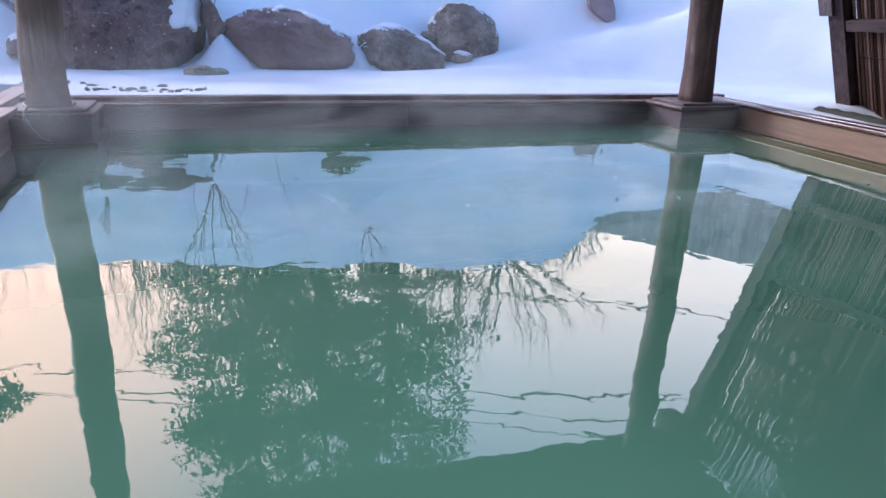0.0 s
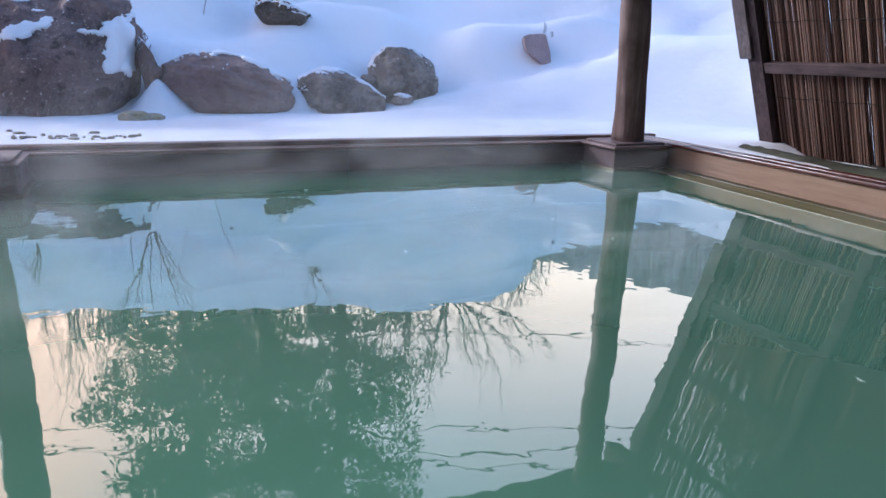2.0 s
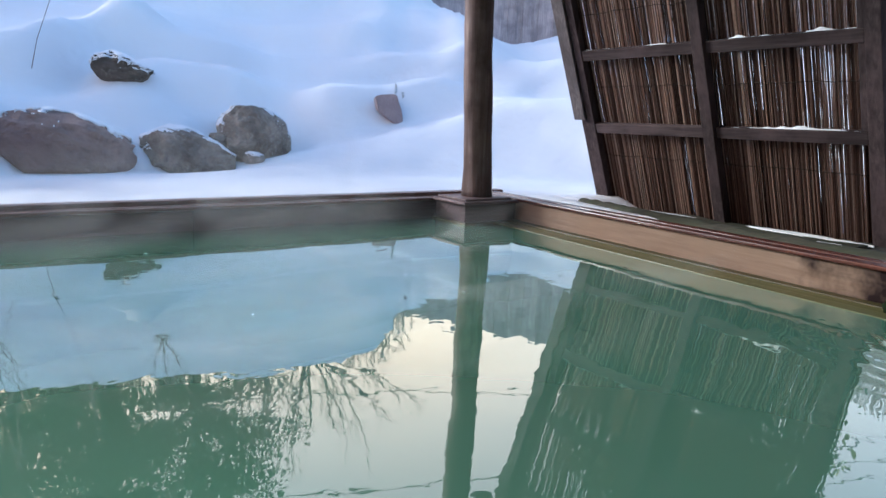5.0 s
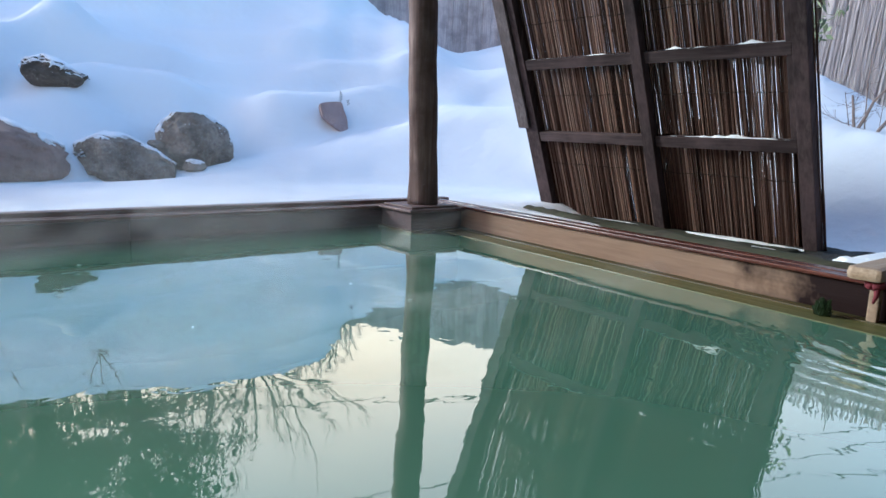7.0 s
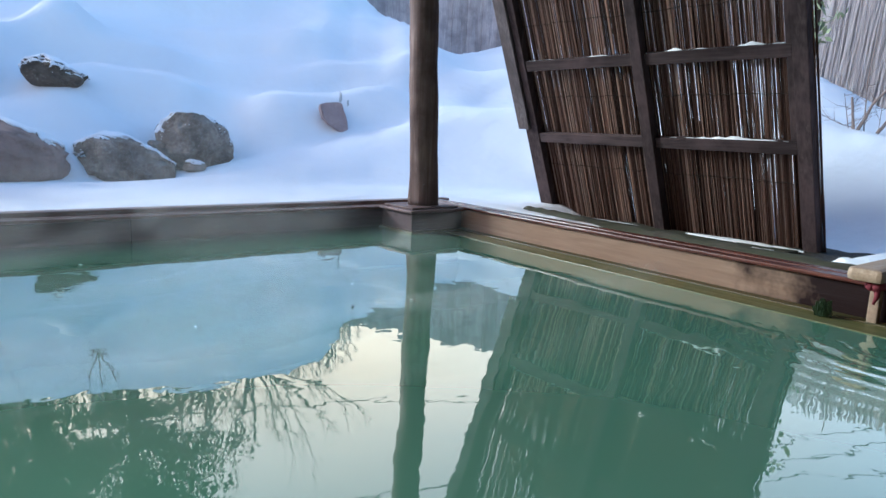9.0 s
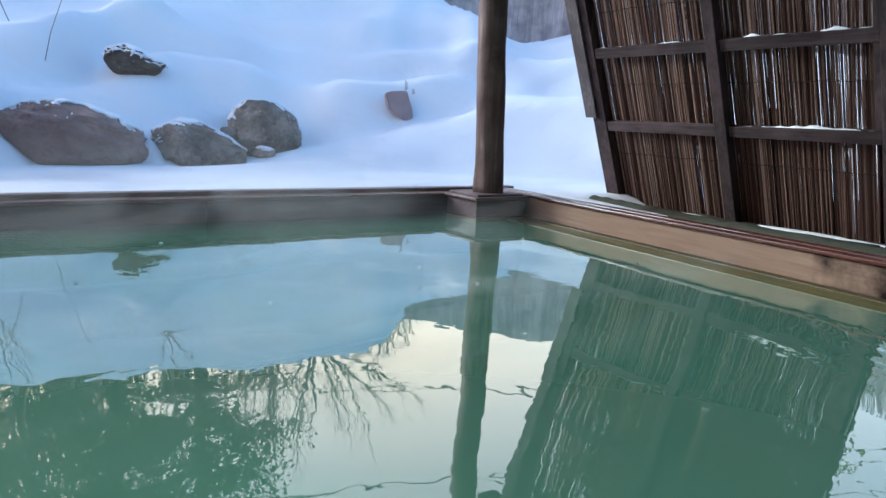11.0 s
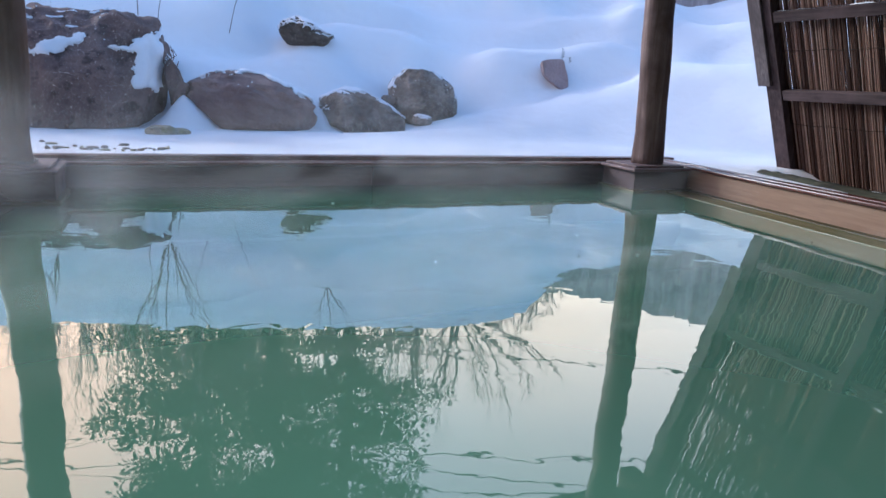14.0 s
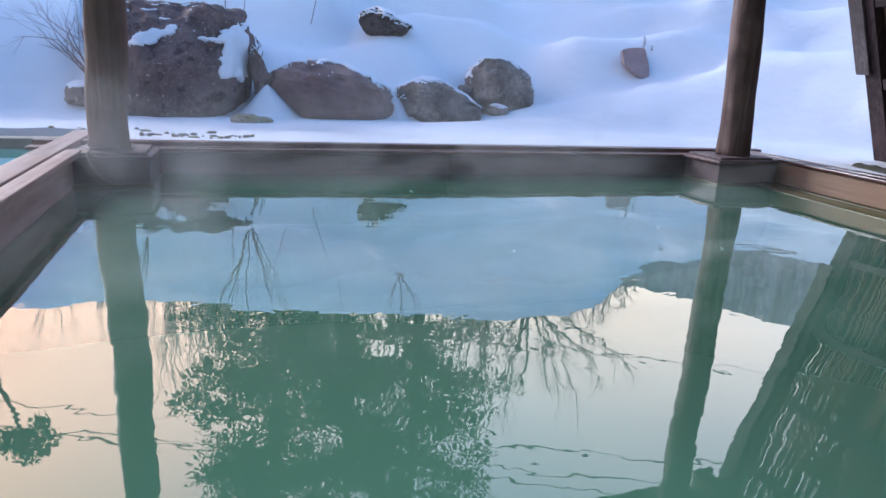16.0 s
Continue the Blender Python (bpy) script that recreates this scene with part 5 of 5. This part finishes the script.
fence([(5.2, 11.3), (10.6, 8.1)], [2.85, 3.75], [1.0, 1.0], "board_fence", "plank", 0.130, GREY_BOARD, 0.142, 0.02, 7, "grey weathered board fence behind the snow crest")
for k in (0, 1):
    fence([(10.6 + 0.05 * k, 8.1), (9.2 + 0.05 * k, 2.6), (9.0 + 0.05 * k, -0.5)], [3.3, 2.75, 2.75], [0.4, 0.3, 0.3], "reed_fence", "reeds", 0.0105, REED_GREY, 0.0075, 0.02, 9 + k, "tall pale grey brushwood fence", True)

# a leafy evergreen shrub in front of the pale fence
rng = random.Random(88)
shrub = empty("evergreen_shrub", on_ground(65.6, 7.4))
tagged(shrub, "slender evergreen shrub with pale green leaves", "shrub")
bm = bmesh.new()
add_tube(bm, [(0, 0, -0.2), (0.03, 0, 0.9), (0, 0, 1.9)], [0.03, 0.02, 0.01], 6)
part("stem", bm, BARK, shrub)
v, f = leaf_cloud([((0.05 * math.sin(k * 2.0), 0.05 * math.cos(k * 3.0), 0.35 + 0.16 * k), 0.24) for k in range(8)], 320, 0.08, rng)
mesh_part("foliage", v, f, LEAF, shrub)

# bits of leaf and scum that float on the bath
rng = random.Random(91)
for k in range(16):
    bm = bmesh.new()
    r = rng.uniform(0.004, 0.009)
    ring = [bm.verts.new((r * math.cos(q) * rng.uniform(0.6, 1.5), r * 0.6 * math.sin(q), 0.0015 + 0.002 * rng.random())) for q in [2 * math.pi * i / 7 for i in range(7)]]
    tip = bm.verts.new((0, 0, 0.004))
    for i in range(7):
        bm.faces.new((ring[i], ring[(i + 1) % 7], tip))
    bm.faces.new(ring[::-1])
    p = part("floating_leaf_bit", bm, BARK if k % 3 else SNOW, None, "", True)
    p.location = (rng.uniform(0.0, 2.3), rng.uniform(1.6, 3.0), 0.0005)
    p.rotation_euler = (0, 0, rng.uniform(0, 6))
    tagged(p, "tiny bit of leaf or scum afloat on the bath" if k % 3 else "tiny pale bubble raft afloat on the bath", "floating debris", "bits afloat on the water")

# a dark tuft of algae on the ledge near the spout
rng = random.Random(17)
bm = bmesh.new()
for k in range(260):
    q, h = rng.uniform(0, 6.28), rng.uniform(-0.03, 0.035)
    p = Vector((2.505 + 0.020 * rng.random() * math.cos(q), 0.985 + 0.026 * rng.random() * math.sin(q), h))
    add_tube(bm, [p, p + Vector((rng.uniform(-0.01, 0.01), rng.uniform(-0.01, 0.01), rng.uniform(0.015, 0.03)))], [0.005, 0.002], 4, False)
tagged(part("algae_tuft", bm, NEEDLE), "dark green algae tuft clinging to the ledge", "algae")


# ---- steam low over the hot water, and added sheets of pale haze ----
def steam_material():
    k = Mat("steam")
    k.t.nodes.remove(k.bsdf)
    out = [n for n in k.t.nodes if n.type == "OUTPUT_MATERIAL"][0]
    white = k.node("ShaderNodeBsdfDiffuse")
    white.inputs["Color"].default_value = (0.92, 0.93, 0.95, 1)
    back = k.node("ShaderNodeBsdfTranslucent")
    back.inputs["Color"].default_value = (0.92, 0.93, 0.95, 1)
    body = k.node("ShaderNodeMixShader", Fac=0.5)
    k.link(white.outputs["BSDF"], body.inputs[1])
    k.link(back.outputs["BSDF"], body.inputs[2])
    clear = k.node("ShaderNodeBsdfTransparent")
    # thin out upwards and towards the ends, by the sheet's own extent
    sp = k.node("ShaderNodeSeparateXYZ")
    k.link(k.coord.outputs["Generated"], sp.inputs["Vector"])
    up = k.ramp(sp.outputs["Z"], [(0.0, BLACK), (0.10, (0.75, 0.75, 0.75)), (0.22, WHITE), (0.45, (0.42, 0.42, 0.42)), (1.0, BLACK)])
    ends = k.ramp(sp.outputs["X"], [(0.0, BLACK), (0.14, WHITE), (0.86, WHITE), (1.0, BLACK)])
    wisp = k.ramp(k.noise(2.2, 5, 0.55, (1, 1, 1.6), 0.8), [(0.36, (0.15, 0.15, 0.15)), (0.66, WHITE)])
    amount = k.mix(1.0, k.mix(1.0, up, ends, "MULTIPLY"), wisp, "MULTIPLY")
    thin = k.mix(1.0, amount, (0.115, 0.115, 0.115), "MULTIPLY")
    mix = k.node("ShaderNodeMixShader")
    k.link(thin, mix.inputs["Fac"])
    k.link(clear.outputs["BSDF"], mix.inputs[1])
    k.link(body.outputs["Shader"], mix.inputs[2])
    k.link(mix.outputs["Shader"], out.inputs["Surface"])
    return k.m


STEAM = steam_material()
# the left sheets and the tall last one are haze veils that lift dark tones
for (x0, y0), (x1, y1), height, seed in (((-0.72, 3.05), (2.62, 3.05), 0.36, 1.0), ((-0.70, 2.35), (2.55, 2.35), 0.22, 4.0), ((-0.70, 1.5), (2.50, 1.5), 0.15, 7.0),
                                         ((-1.10, 2.98), (-0.10, 2.95), 0.55, 11.0), ((-0.64, 1.55), (-0.10, 2.55), 0.40, 14.0), ((-0.95, 2.2), (-0.20, 2.6), 0.50, 17.0), ((-1.05, 2.90), (1.9, 3.0), 1.05, 21.0)):
    verts, faces = [], []
    for i in range(61):
        x, y = x0 + (x1 - x0) * i / 60, y0 + (y1 - y0) * i / 60
        lift = 0.155 if x < POOL_W + 0.09 else 0.004
        for j in range(13):
            h = j / 12
            verts.append((x, y + 0.10 * fbm(x * 1.1, h * 1.4, seed, 2) + 0.10 * h * fbm(x * 2.0, 3.0, seed, 2), lift + height * h * (1 + 0.25 * fbm(x * 1.3, seed, 1.0, 2))))
    for i in range(60):
        for j in range(12):
            p = i * 13 + j
            faces.append((p, p + 13, p + 14, p + 1))
    me = bpy.data.meshes.new("steam")
    me.from_pydata(verts, [], faces)
    me.materials.append(STEAM)
    me.shade_smooth()
    tagged(new("steam", me), "thin sheet of steam or added pale haze over the hot water", "steam", "steam over the bath", kind="stuff")
